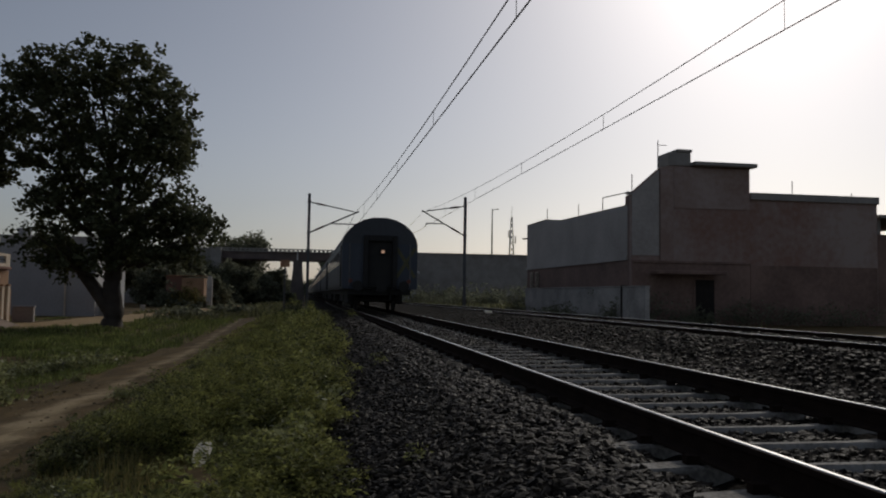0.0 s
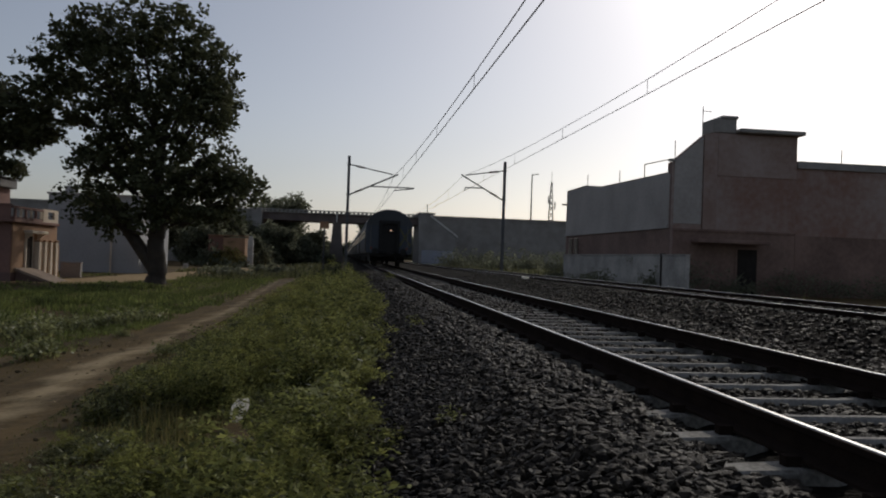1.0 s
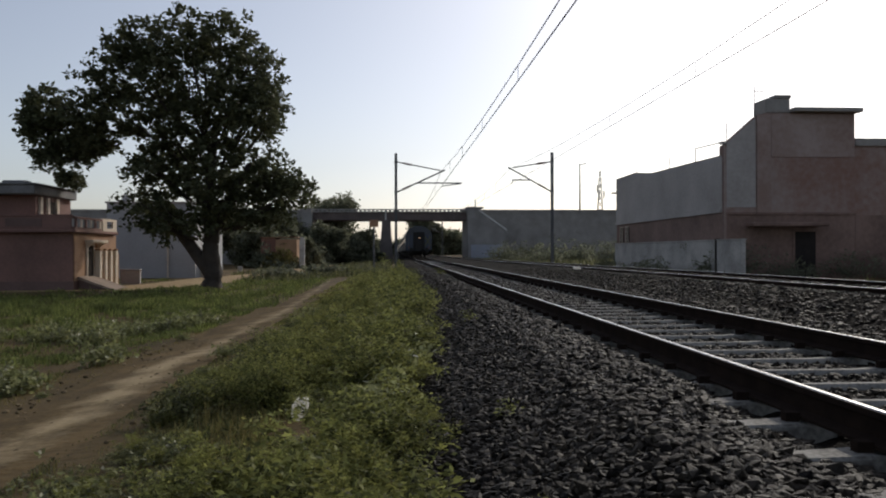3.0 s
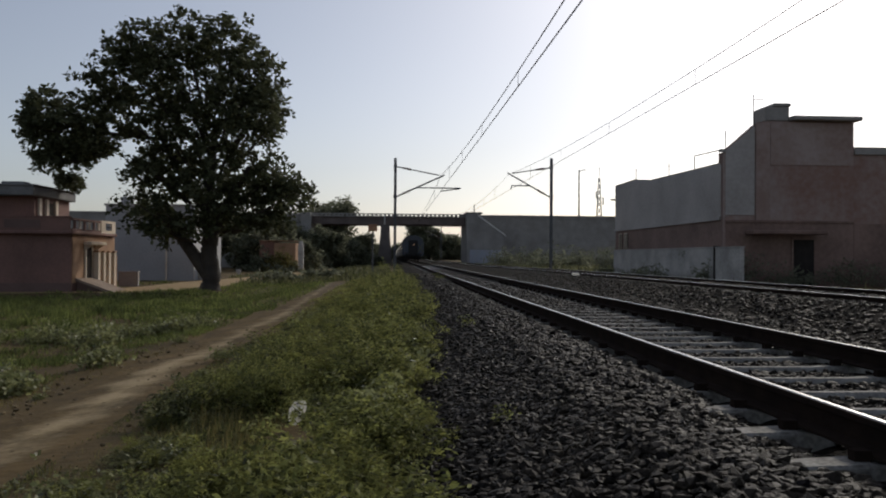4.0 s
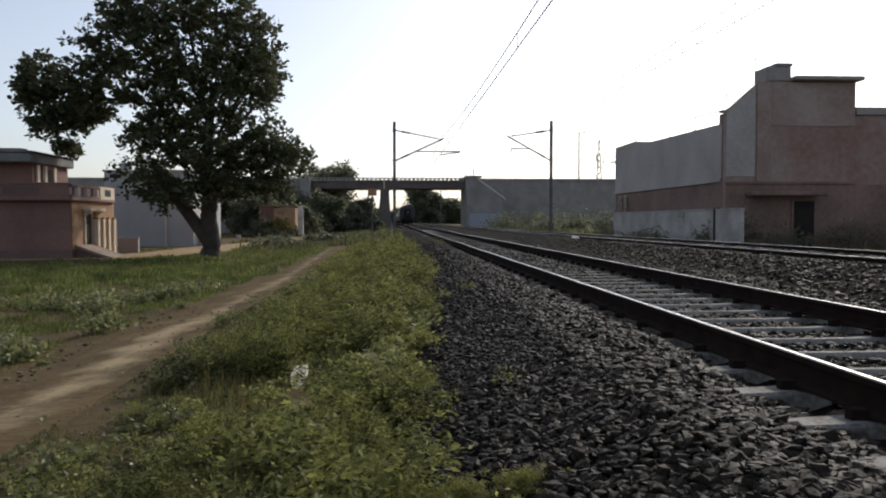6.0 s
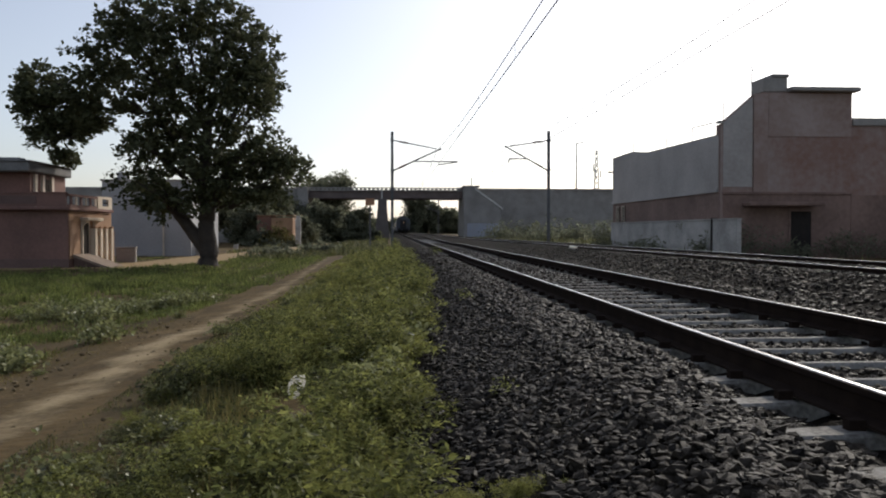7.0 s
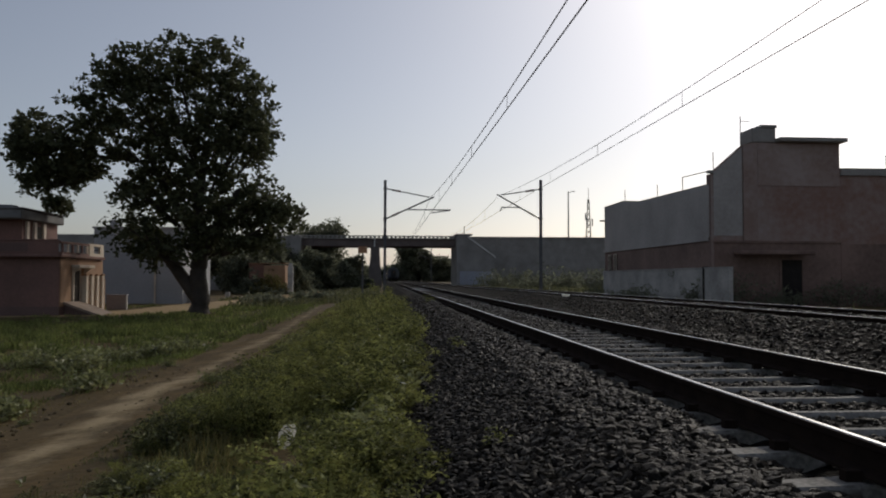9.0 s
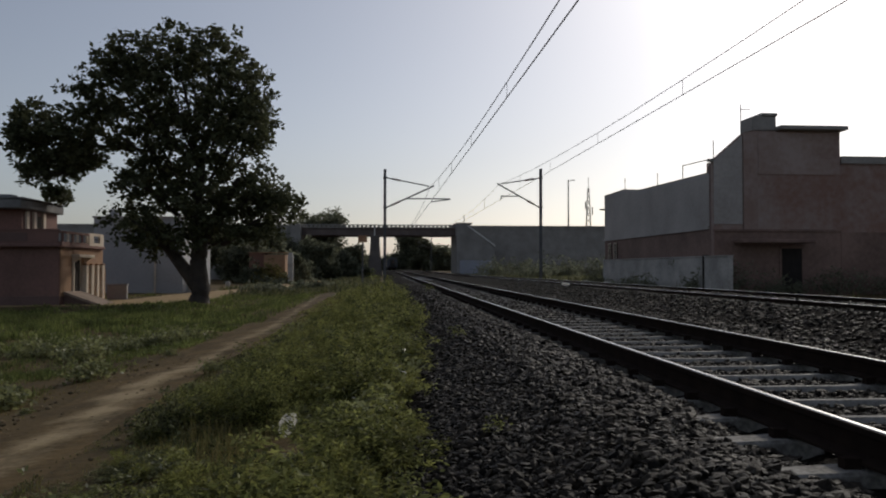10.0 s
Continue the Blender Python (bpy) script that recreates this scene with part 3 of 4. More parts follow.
def build_long_house():
    """The long two-storey building along the second track."""
    g = 0.05
    h = thing("long_building", "long two-storey brick and plaster building with a stepped roofline", "building")
    wing = part("side_wing", prism(bmesh.new(), [(40.5, g), (60.2, g), (60.2, 6.85), (40.5, 6.3)], 17.2, 27.0, axis="x"), M_PLASTER, h, "grey plastered wing")
    part("upper_wall", prism(bmesh.new(), [(40.5, 3.7), (60.2, 3.7), (60.2, 7.03), (55.4, 7.05), (51.8, 6.68), (40.7, 6.5), (40.5, 6.3)], 17.0, 17.195, axis="x"), M_PLASTER, wing)
    part("brick_storey", B((17.03, 17.195, 40.5, 60.2, g, 3.5)), M_GRIMY, wing, "bare red brick ground storey")
    part("floor_band", B((16.92, 17.195, 40.5, 60.2, 3.505, 3.695)), M_PLASTER, wing)
    for y in (57.3, 58.7):
        window_on_x(wing, 17.03, y, 2.15, 0.6, 1.1)
    block = part("tall_block", B((17.02, 23.85, 40.3, 48.5, g, 6.2), (17.04, 23.85, 40.3, 40.9, 6.2, 7.0), (19.2, 23.85, 40.3, 41.8, 7.0, 8.6)), M_GRIMY, h, "tall brick block with a raking parapet")
    part("raking_gable", prism(bmesh.new(), [(17.02, g), (23.85, g), (23.85, 8.62), (19.08, 8.6), (18.54, 8.41), (17.02, 7.08)], 40.0, 40.295), M_PATCHY, block, "patchy plastered brick front with a raking top")
    part("roof_slab", bevelled(B((20.4, 24.05, 39.5, 42.2, 8.63, 8.84)), 0.03), M_CONCRETE, block)
    tank = part("roof_tank", bevelled(B((19.15, 20.44, 40.05, 41.5, 8.63, 9.38)), 0.04), M_CONCRETE, block, "square rooftop water tank")
    part("tank_lid", bevelled(B((19.6, 20.5, 40.0, 41.55, 9.385, 9.55)), 0.03), M_CONCRETE, tank)
    part("lower_storey", B((17.05, 23.8, 39.965, 39.997, g, 3.35)), M_GRIMY, block, "darker grimy ground storey")
    part("string_course", bevelled(B((17.0, 23.85, 39.9, 39.997, 3.355, 3.5)), 0.02), M_GRIMY, block)
    part("plaster_panel", prism(bmesh.new(), [(17.04, 3.75), (18.56, 3.75), (18.56, 8.36), (17.04, 7.03)], 39.955, 39.997), M_PLASTER, block, "grey plastered strip")
    part("corner_pier", B((18.6, 19.35, 39.88, 39.995, 3.5, 8.5)), M_ROSE, block)
    # Paler band puts the sun flare on the upper wall into colour.
    part("upper_band", B((19.4, 23.82, 39.96, 39.997, 6.35, 8.55)), M_ROSE, block, "pinkish plaster under the roof slab, paled by painted sun flare")
    # Solid slab; the shade inside the doorway is its colour.
    gate = part("doorway", B((20.6, 21.7, 39.93, 39.99, g, 2.5)), M_DARK, block, "dark open doorway")
    part("door_frame", B((20.5, 20.6, 39.9, 39.99, g, 2.6), (21.7, 21.8, 39.9, 39.99, g, 2.6), (20.6, 21.7, 39.9, 39.99, 2.5, 2.6)), M_GRIMY, gate)
    part("porch_roof", bevelled(B((18.0, 21.9, 38.9, 39.84, 2.75, 2.95)), 0.03), M_GRIMY, block)
    right = part("low_block", B((23.855, 31.7, 40.1, 50, g, 7.2)), M_PATCHY, h, "lower patchy brick block")
    part("lower_storey", B((23.9, 31.65, 40.06, 40.097, g, 3.35)), M_GRIMY, right)
    part("parapet", B((23.9, 31.75, 39.95, 40.097, 6.95, 7.33), (31.7, 31.85, 40.1, 50, 6.95, 7.33)), M_CONCRETE, right)
    shed = part("lean_to", B((31.86, 38, 40.6, 48, g, 5.3)), M_GRIMY, h)
    part("shed_roof", bevelled(B((31.95, 38.3, 40.2, 48.3, 6.2, 6.4)), 0.02), M_CONCRETE, shed)
    part("shed_post", B((32.2, 32.4, 40.7, 40.9, 5.305, 6.195)), M_CONCRETE, shed)
    # rods left standing on the roof
    for x, y, z, t in ((17.1, 55.3, 7.05, 0.75), (17.1, 48.6, 6.6, 0.8), (17.1, 40.15, 7.1, 1.0), (26.6, 40.3, 7.3, 0.8), (18.6, 40.2, 8.4, 1.6), (30.2, 40.2, 7.33, 0.2)):
        part("roof_rod", tube(bmesh.new(), (x, y, z - 0.2), (x, y, z + t), 0.025, n=5), M_STEEL, h)
    part("rod_arm", tube(bmesh.new(), (18.6, 40.2, 9.75), (19.1, 40.2, 9.75), 0.02, n=5), M_STEEL, h)
    fr = part("washing_frame", tube(bmesh.new(), (17.1, 44.4, 6.4), (17.1, 44.4, 7.35), 0.03, n=6), M_STEEL, h)
    part("cross_bar", tube(bmesh.new(), (17.1, 44.4, 7.32), (17.1, 40.6, 7.18), 0.03, n=6), M_STEEL, fr)
    part("eave_stub", B((16.75, 17.03, 39.9, 40.2, 6.98, 7.12)), M_CONCRETE, h)
    part("lamp_bracket", tube(bmesh.new(), (17.0, 60.1, 5.95), (16.6, 60.1, 5.95), 0.07, n=6), M_STEEL, h)


def build_boundary_wall():
    w = thing("boundary_wall", "low whitewashed boundary wall with stained foot", "wall")
    for a, b in ((34.6, 37.3), (37.5, 46.0), (46.0, 54.7)):
        p = part("wall_panel", B((15.4, 15.6, a, b, -0.05, 2.0)), M_WHITEWASH, w)
        part("coping", B((15.36, 15.64, a, b, 2.005, 2.06)), M_WHITEWASH, p)
    part("wall_panel", B((15.4, 17.0, 54.7, 54.9, -0.05, 2.0)), M_WHITEWASH, w)
    part("gap_post", B((15.38, 15.62, 37.3, 37.5, -0.05, 2.1)), M_DARK, w)


def build_pink_house():
    g, c = -0.55, -16.72
    h = thing("pink_house", "weathered pink two-storey village house with a cream balcony", "house")
    body = part("ground_storey", B((-36, c, 42.8, 49.3, g, 2.55)), M_PINK, h, "plain dull pink wall")
    part("plinth", B((-36, c + 0.05, 42.74, 42.795, g, 0.0)), M_DARKPINK, body)
    # Side wall lighter and more orange than the pink front.
    part("side_wall", B((c + 0.005, c + 0.04, 42.9, 49.2, 0.0, 2.5)), M_ORANGE, body, "ochre side wall")
    door = part("door", B((c + 0.045, c + 0.1, 44.6, 45.4, -0.2, 1.9)), M_DARK, body, "dark doorway")
    part("door_frame", B((c + 0.045, c + 0.13, 44.48, 44.6, -0.2, 2.02), (c + 0.045, c + 0.13, 45.4, 45.52, -0.2, 2.02), (c + 0.045, c + 0.13, 44.6, 45.4, 1.9, 2.02)), M_CREAM, door)
    slab = part("balcony_slab", bevelled(B((-36, c + 0.25, 42.3, 49.0, 2.555, 2.72)), 0.03), M_PINK, h)
    front = part("balcony_parapet", B((-36, c + 0.1, 42.35, 42.47, 2.725, 3.4)), M_PINK, slab)
    part("parapet_rail", B((-36, c + 0.15, 42.3, 42.52, 3.405, 3.48)), M_PINK, front)
    # Panels stand proud of the parapet; their dark colour paints recess shade.
    for x in (-33, -30.2, -27.4, -24.6, -21.8, -19.0):
        part("baluster_panel", B((x - 0.9, x + 0.9, 42.32, 42.345, 2.86, 3.28)), M_DARKPINK, front, "dark panel, shade of a recess put into its colour")
    low = part("side_rail", B((c + 0.08, c + 0.18, 42.48, 46.55, 2.725, 2.85), (c + 0.06, c + 0.2, 42.53, 46.55, 3.28, 3.4)), M_PINK, slab)
    for k in range(6):
        y = 42.9 + 0.68 * k
        part("baluster", bevelled(B((c + 0.08, c + 0.18, y - 0.1, y + 0.1, 2.852, 3.278)), 0.02), M_CREAM if k % 2 else M_PINK, low)
    side = part("side_parapet", B((c + 0.07, c + 0.19, 46.6, 47.3, 2.725, 3.45), (c + 0.07, c + 0.19, 48.3, 48.9, 2.725, 3.45), (c + 0.07, c + 0.19, 47.3, 48.3, 2.725, 2.9), (c + 0.07, c + 0.19, 47.3, 48.3, 3.3, 3.45)), M_CREAM, slab, "cream side parapet with an opening")
    part("opening_grille", B((c + 0.11, c + 0.14, 47.3, 48.3, 3.06, 3.12)), M_DARK, side)
    upper = part("upper_storey", B((-36, -18.95, 43.6, 48.2, 2.725, 4.555)), M_PINK, h)
    for y in (44.1, 45.0, 46.2):
        part("pillar", B((-18.945, -18.82, y - 0.14, y + 0.14, 2.73, 4.5)), M_CREAM, upper)
    part("window", B((-18.945, -18.9, 45.25, 45.95, 3.3, 4.3)), M_DARK, upper)
    roof = part("roof_slab", bevelled(B((-36, -18.62, 42.7, 48.3, 4.56, 5.06)), 0.05), M_ROOFGREY, h, "weathered grey roof slab")
    part("roof_coping", bevelled(B((-36, -18.5, 42.6, 48.4, 5.065, 5.14)), 0.02), M_ROOFGREY, roof)
    part("roof_block", bevelled(B((-20.5, -19.3, 43.2, 44, 5.145, 5.32)), 0.05), M_ROOFGREY, roof)
    porch = part("porch_roof", bevelled(B((c + 0.05, c + 0.5, 44.3, 46.6, 2.02, 2.2)), 0.03), M_CREAM, h)
    for y in (44.5, 46.2):
        part("porch_bracket", prism(bmesh.new(), [(c + 0.05, 1.7), (c + 0.42, 2.01), (c + 0.05, 2.01)], y, y + 0.12), M_CREAM, porch)
    for y in (45.75, 46.6, 47.45, 48.3):
        p = part("gate_pillar", bevelled(B((c + 0.12, c + 0.4, y - 0.16, y + 0.16, g, 1.62)), 0.02), M_CREAM, h, "cream gate pillar")
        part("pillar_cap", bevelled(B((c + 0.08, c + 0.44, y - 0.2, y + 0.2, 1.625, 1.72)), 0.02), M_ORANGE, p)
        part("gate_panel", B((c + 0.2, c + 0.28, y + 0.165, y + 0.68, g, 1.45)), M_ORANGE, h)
    ramp = part("ramp", prism(bmesh.new(), [(c + 0.05, 0.1), (-14.7, g - 0.04), (-14.7, g + 0.06), (c + 0.05, 0.24)], 43.3, 45.6), M_RAMP, h, "sloping brown entrance ramp")
    # Added support, dark to stand for the shadow under the ramp slab.
    part("ramp_shade_support", prism(bmesh.new(), [(c + 0.05, g - 0.1), (-14.9, g - 0.1), (-14.9, g - 0.03), (c + 0.05, 0.095)], 43.42, 45.55), M_DARKPINK, ramp)
    low = thing("low_wall", "short weathered plaster wall beside the house", "wall")
    part("wall_body", bevelled(B((-17.1, -15.9, 51.2, 51.5, g, 0.4)), 0.03), M_PLASTER, low)
    part("wall_coping", bevelled(B((-17.15, -15.85, 51.15, 51.55, 0.405, 0.47)), 0.02), M_PLASTER, low)


def build_grey_house():
    g = -0.55
    h = thing("grey_house", "plain blue-grey rendered house with a flat roof", "house")
    body = part("wall", B((-22.4, -15.6, 64, 74, g, 5.35)), M_GREYBLUE, h)
    part("parapet", B((-22.5, -15.5, 63.9, 64.1, 5.355, 5.5)), M_PLASTER, body)
    part("roof_block", bevelled(B((-21.3, -20.6, 64.2, 65.2, 5.355, 6.05)), 0.03), M_GREYBLUE, h)
    part("gate", B((-15.595, -14.3, 65.5, 65.62, g, 1.2)), M_WHITEWASH, h)
    part("wall_pipe", tube(bmesh.new(), (-17.7, 63.9, g), (-17.7, 63.9, 2.9), 0.08), M_CREAM, h, "pale down pipe")


def build_far_hut():
    h = thing("brick_hut", "small sunlit ochre and red brick hut by the lane", "hut")
    part("wall", B((-14.6, -12.0, 100, 104, -0.6, 3.1)), M_ORANGE, h)
    part("side_wall", B((-16.4, -14.605, 100.2, 104, -0.6, 3.3)), M_BRICK, h)
    part("roof", bevelled(B((-16.5, -11.9, 99.9, 104.1, 3.305, 3.4)), 0.03), M_ORANGE, h)
    p = thing("white_post", "tall weathered white gate post", "post", at=(-11.1, 98, 0))
    part("shaft", bevelled(B((-0.32, 0.32, -0.3, 0.3, -0.6, 2.9)), 0.05), M_WHITEWASH, p)
    part("cap", bevelled(B((-0.25, 0.25, -0.25, 0.25, 2.9, 3.3)), 0.05), M_WHITEWASH, p)


def build_milestone():
    m = thing("milestone", "small whitewashed marker stone beside the lane", "milestone", at=(-14.4, 76, -0.55))
    bm = B((-0.22, 0.22, -0.12, 0.12, 0.0, 0.75))
    part("stone", bevelled(bm, 0.06), M_WHITEWASH, m)
    part("foot", bevelled(B((-0.3, 0.3, -0.2, 0.2, -0.1, 0.1)), 0.03), M_CONCRETE, m)


def build_signs():
    s = thing("line_sign", "square faded ochre lineside board on a thin post", "sign", at=(-1.85, 75, 0))
    part("post", tube(bmesh.new(), (0, 0, -0.1), (0, 0, 3.9), 0.07), M_STEEL, s)
    part("board", bevelled(B((-0.42, 0.42, -0.13, -0.08, 3.85, 4.5)), 0.015), M_SIGN, s, "faded ochre board")
    part("board_batten", B((-0.4, 0.4, -0.078, -0.05, 3.95, 4.02), (-0.4, 0.4, -0.078, -0.05, 4.3, 4.37)), M_STEEL, s)
    p = thing("lamp_pole", "thin grey road lamp pole beside the bridge road", "lamp pole", at=(33.8, 143.5, 8.3))
    part("pole", tube(bmesh.new(), (0, 0, 0), (0, 0, 9.2), 0.16, 0.1), M_STEEL, p)
    part("lamp_arm", tube(bmesh.new(), (0, 0, 8.9), (0.8, 0, 9.2), 0.06), M_STEEL, p)
    part("lamp_head", bevelled(B((0.7, 1.2, -0.15, 0.15, 9.1, 9.25)), 0.04), M_STEEL, p)
    t = thing("lattice_tower", "slender steel lattice radio tower with antennas", "tower", at=(68, 260, 0))
    bm = bmesh.new()
    for a in range(4):
        c, s_ = math.cos(a * math.pi / 2 + 0.4), math.sin(a * math.pi / 2 + 0.4)
        tube(bm, (c * 2.0, s_ * 2.0, 0), (c * 0.35, s_ * 0.35, 28), 0.12, 0.07, n=5)
    part("legs", bm, M_STEEL, t)
    bm = bmesh.new()
    for k in range(14):
        z0, z1 = k * 2, k * 2 + 2
        r0, r1 = 2.0 - 1.65 * z0 / 28, 2.0 - 1.65 * z1 / 28
        for a in range(4):
            p0, p1 = a * math.pi / 2 + 0.4, (a + 1) * math.pi / 2 + 0.4
            tube(bm, (math.cos(p0) * r0, math.sin(p0) * r0, z0), (math.cos(p1) * r1, math.sin(p1) * r1, z1), 0.06, n=4)
            tube(bm, (math.cos(p1) * r0, math.sin(p1) * r0, z0), (math.cos(p0) * r1, math.sin(p0) * r1, z1), 0.06, n=4)
    part("bracing", bm, M_STEEL, t)
    part("top_rod", tube(bmesh.new(), (0, 0, 28), (0, 0, 31.5), 0.08), M_STEEL, t)
    for a in range(3):
        part("antenna", B((1.3 * math.cos(a * 2.1) - 0.2, 1.3 * math.cos(a * 2.1) + 0.2, 1.3 * math.sin(a * 2.1) - 0.1, 1.3 * math.sin(a * 2.1) + 0.1, 19 + a % 2 * 2, 21.5 + a % 2 * 2)), M_PALE, t)


# ---- train ----
def build_train():
    tr = thing("passenger_train", "long dark blue passenger train running away on the near track", "train")
    w = 1.62
    side = [(-w + 0.03, 0.95), (-w, 1.15), (-w, 2.9)]
    arch = [(-w + 0.04, 3.1), (-w + 0.2, 3.4), (-1.1, 3.72), (-0.7, 3.93), (-0.3, 4.03)]
    body_line = side + [(-p[0], p[1]) for p in side[::-1]]
    roof_line = [(-w, 2.9)] + arch + [(-p[0], p[1]) for p in arch[::-1]] + [(w, 2.9)]
    length, pitch = 22.3, 23.3
    body = data_of("coach", prism(bmesh.new(), body_line, 0, length), M_COACH)
    roof = data_of("roof", prism(bmesh.new(), roof_line, 0, length), M_ROOF, False)
    band = data_of("window_band", B((-w - 0.012, -w + 0.02, 0.3, length - 0.3, 1.95, 2.75)), M_COACHBAND)
    win = data_of("window", B((-w - 0.03, -w + 0.01, -0.5, 0.5, 2.05, 2.65)), M_GLASS)
    door = data_of("door", B((-w - 0.025, -w + 0.01, -0.45, 0.45, 1.05, 2.85)), M_DARK)
    bm = B((-1.15, 1.15, -1.6, 1.6, 0.42, 0.68), (-1.25, -1.0, -1.5, 1.5, 0.3, 0.85), (1.0, 1.25, -1.5, 1.5, 0.3, 0.85))
    for y in (-1.25, 1.25):
        for s in (-1, 1):
            tube(bm, (s * 0.8, y, 0.457), (s * 0.93, y, 0.457), 0.457, n=20)
        tube(bm, (-0.9, y, 0.457), (0.9, y, 0.457), 0.08)
    bogie = data_of("bogie", bm, M_UNDER)
    under = data_of("underframe", B((-1.35, 1.35, 0.1, length - 0.1, 0.7, 0.945), (-1.2, 1.2, 7.5, 10.5, 0.35, 0.7), (-1.1, 1.1, 12, 14, 0.35, 0.7)), M_UNDER)
    for k in range(14):
        c = part("coach", body, None, tr, "dark blue coach with an arched grey roof")
        c.matrix_basis = pose(0, k * pitch, 0)
        for name, d in (("roof", roof), ("window_band", band), ("underframe", under)):
            part(name, d, None, c)
        for y in (3.7, length - 3.7):
            part("bogie", bogie, None, c).matrix_basis = pose(0, y, 0)
        for i in range(10):
            part("window", win, None, c).matrix_basis = pose(0, 3.0 + i * 1.8, 0)
        for y in (0.9, length - 0.9):
            part("door", door, None, c).matrix_basis = pose(0, y, 0)
    # rear end of the last coach
    gang = part("gangway", bevelled(B((-0.72, -0.52, -0.3, 0.0, 1.0, 3.25), (0.52, 0.72, -0.3, 0.0, 1.0, 3.25), (-0.52, 0.52, -0.3, 0.0, 3.0, 3.25), (-0.52, 0.52, -0.12, 0.0, 1.0, 3.0)), 0.02), M_UNDER, tr, "black rubber gangway frame")
    for s in (-1, 1):
        bm = tube(bmesh.new(), (s * 0.98, -0.55, 1.08), (s * 0.98, 0, 1.08), 0.09)
        tube(bm, (s * 0.98, -0.62, 1.08), (s * 0.98, -0.55, 1.08), 0.22, n=16)
        part("buffer", bm, M_UNDER, tr)
        part("end_step", B((s * 1.3 - 0.03, s * 1.3 + 0.03, -0.06, -0.005, 1.1, 2.9)), M_STEEL, tr)
        part("tail_lamp", tube(bmesh.new(), (s * 1.25, -0.1, 1.3), (s * 1.25, 0, 1.3), 0.09), M_RED, tr)
    lamp = part("tail_light_box", bevelled(B((-0.05, 0.25, -0.2, -0.12, 2.4, 2.7)), 0.01), M_UNDER, tr)
    part("tail_light", tube(bmesh.new(), (0.1, -0.225, 2.55), (0.1, -0.2, 2.55), 0.075, n=14), M_TAIL, lamp, "small glowing tail lamp")
    # yellow cross marking the last vehicle
    for s in (-1, 1):
        bm = B((-0.07, 0.07, -0.02, -0.006, -0.75, 0.75))
        bmesh.ops.rotate(bm, verts=bm.verts, matrix=Matrix.Rotation(radians(32 * s), 3, "Y"))
        bmesh.ops.translate(bm, verts=bm.verts, vec=(1.12, -0.004 * (s + 2), 2.1))
        part("yellow_stripe", bm, M_YELLOW, tr, "faded yellow last-vehicle mark")
    part("coupler", B((-0.12, 0.12, -0.6, 0.0, 0.9, 1.2), (-0.2, 0.2, -0.75, -0.6, 0.85, 1.25)), M_UNDER, tr)
    part("brake_hose", tube(bmesh.new(), (0.45, -0.15, 0.5), (0.45, -0.15, 1.0), 0.04), M_UNDER, tr)
    return tr


# ---- plants ----
def leaf_mesh(name, centres, spread, per, size, material, seed, flat=0.5, broad=0.32):
    """Leaf quads, folded on the midrib, round many twig ends."""
    rng = np.random.default_rng(seed)
    c = np.repeat(np.asarray(centres), per, axis=0)
    n = len(c)
    p = c + rng.normal(0, 1, (n, 3)) * np.array([spread, spread, spread * 0.75])
    d = rng.normal(0, 1, (n, 3)) * np.array([1, 1, flat])
    d /= np.linalg.norm(d, axis=1)[:, None]
    u = np.cross(d, rng.normal(0, 1, (n, 3)))
    u /= np.linalg.norm(u, axis=1)[:, None]
    s = (size * rng.uniform(0.6, 1.3, n))[:, None]
    v = np.stack((p, p + d * s * 0.5 + u * s * broad, p + d * s, p + d * s * 0.5 - u * s * broad), 1).reshape(-1, 3)
    f = np.arange(n * 4).reshape(-1, 4)
    return raw(name, v.tolist(), f.tolist(), material)


def stem(bm, pts, radii, n=10):
    """One skin of rings along the points."""
    rings = []
    for k, (p, r) in enumerate(zip(pts, radii)):
        d = Vector(pts[min(k + 1, len(pts) - 1)]) - Vector(pts[max(k - 1, 0)])
        q = d.to_track_quat("Z", "Y")
        rings.append([bm.verts.new(Vector(p) + q @ Vector((math.cos(2 * math.pi * a / n) * r, math.sin(2 * math.pi * a / n) * r, 0))) for a in range(n)])
    for a, b in zip(rings, rings[1:]):
        for k in range(n):
            bm.faces.new((a[k], a[(k + 1) % n], b[(k + 1) % n], b[k]))
    bm.faces.new(rings[-1])
    return bm


def limb(bm, p0, p1, r0, r1, bend, rng, steps=5):
    p0, p1 = Vector(p0), Vector(p1)
    side = Vector(rng.normal(0, 1, 3)).normalized() * bend
    pts = [p0.lerp(p1, i / steps) + side * math.sin(math.pi * i / steps) for i in range(steps + 1)]
    stem(bm, pts, [r0 + (r1 - r0) * i / steps for i in range(steps + 1)])


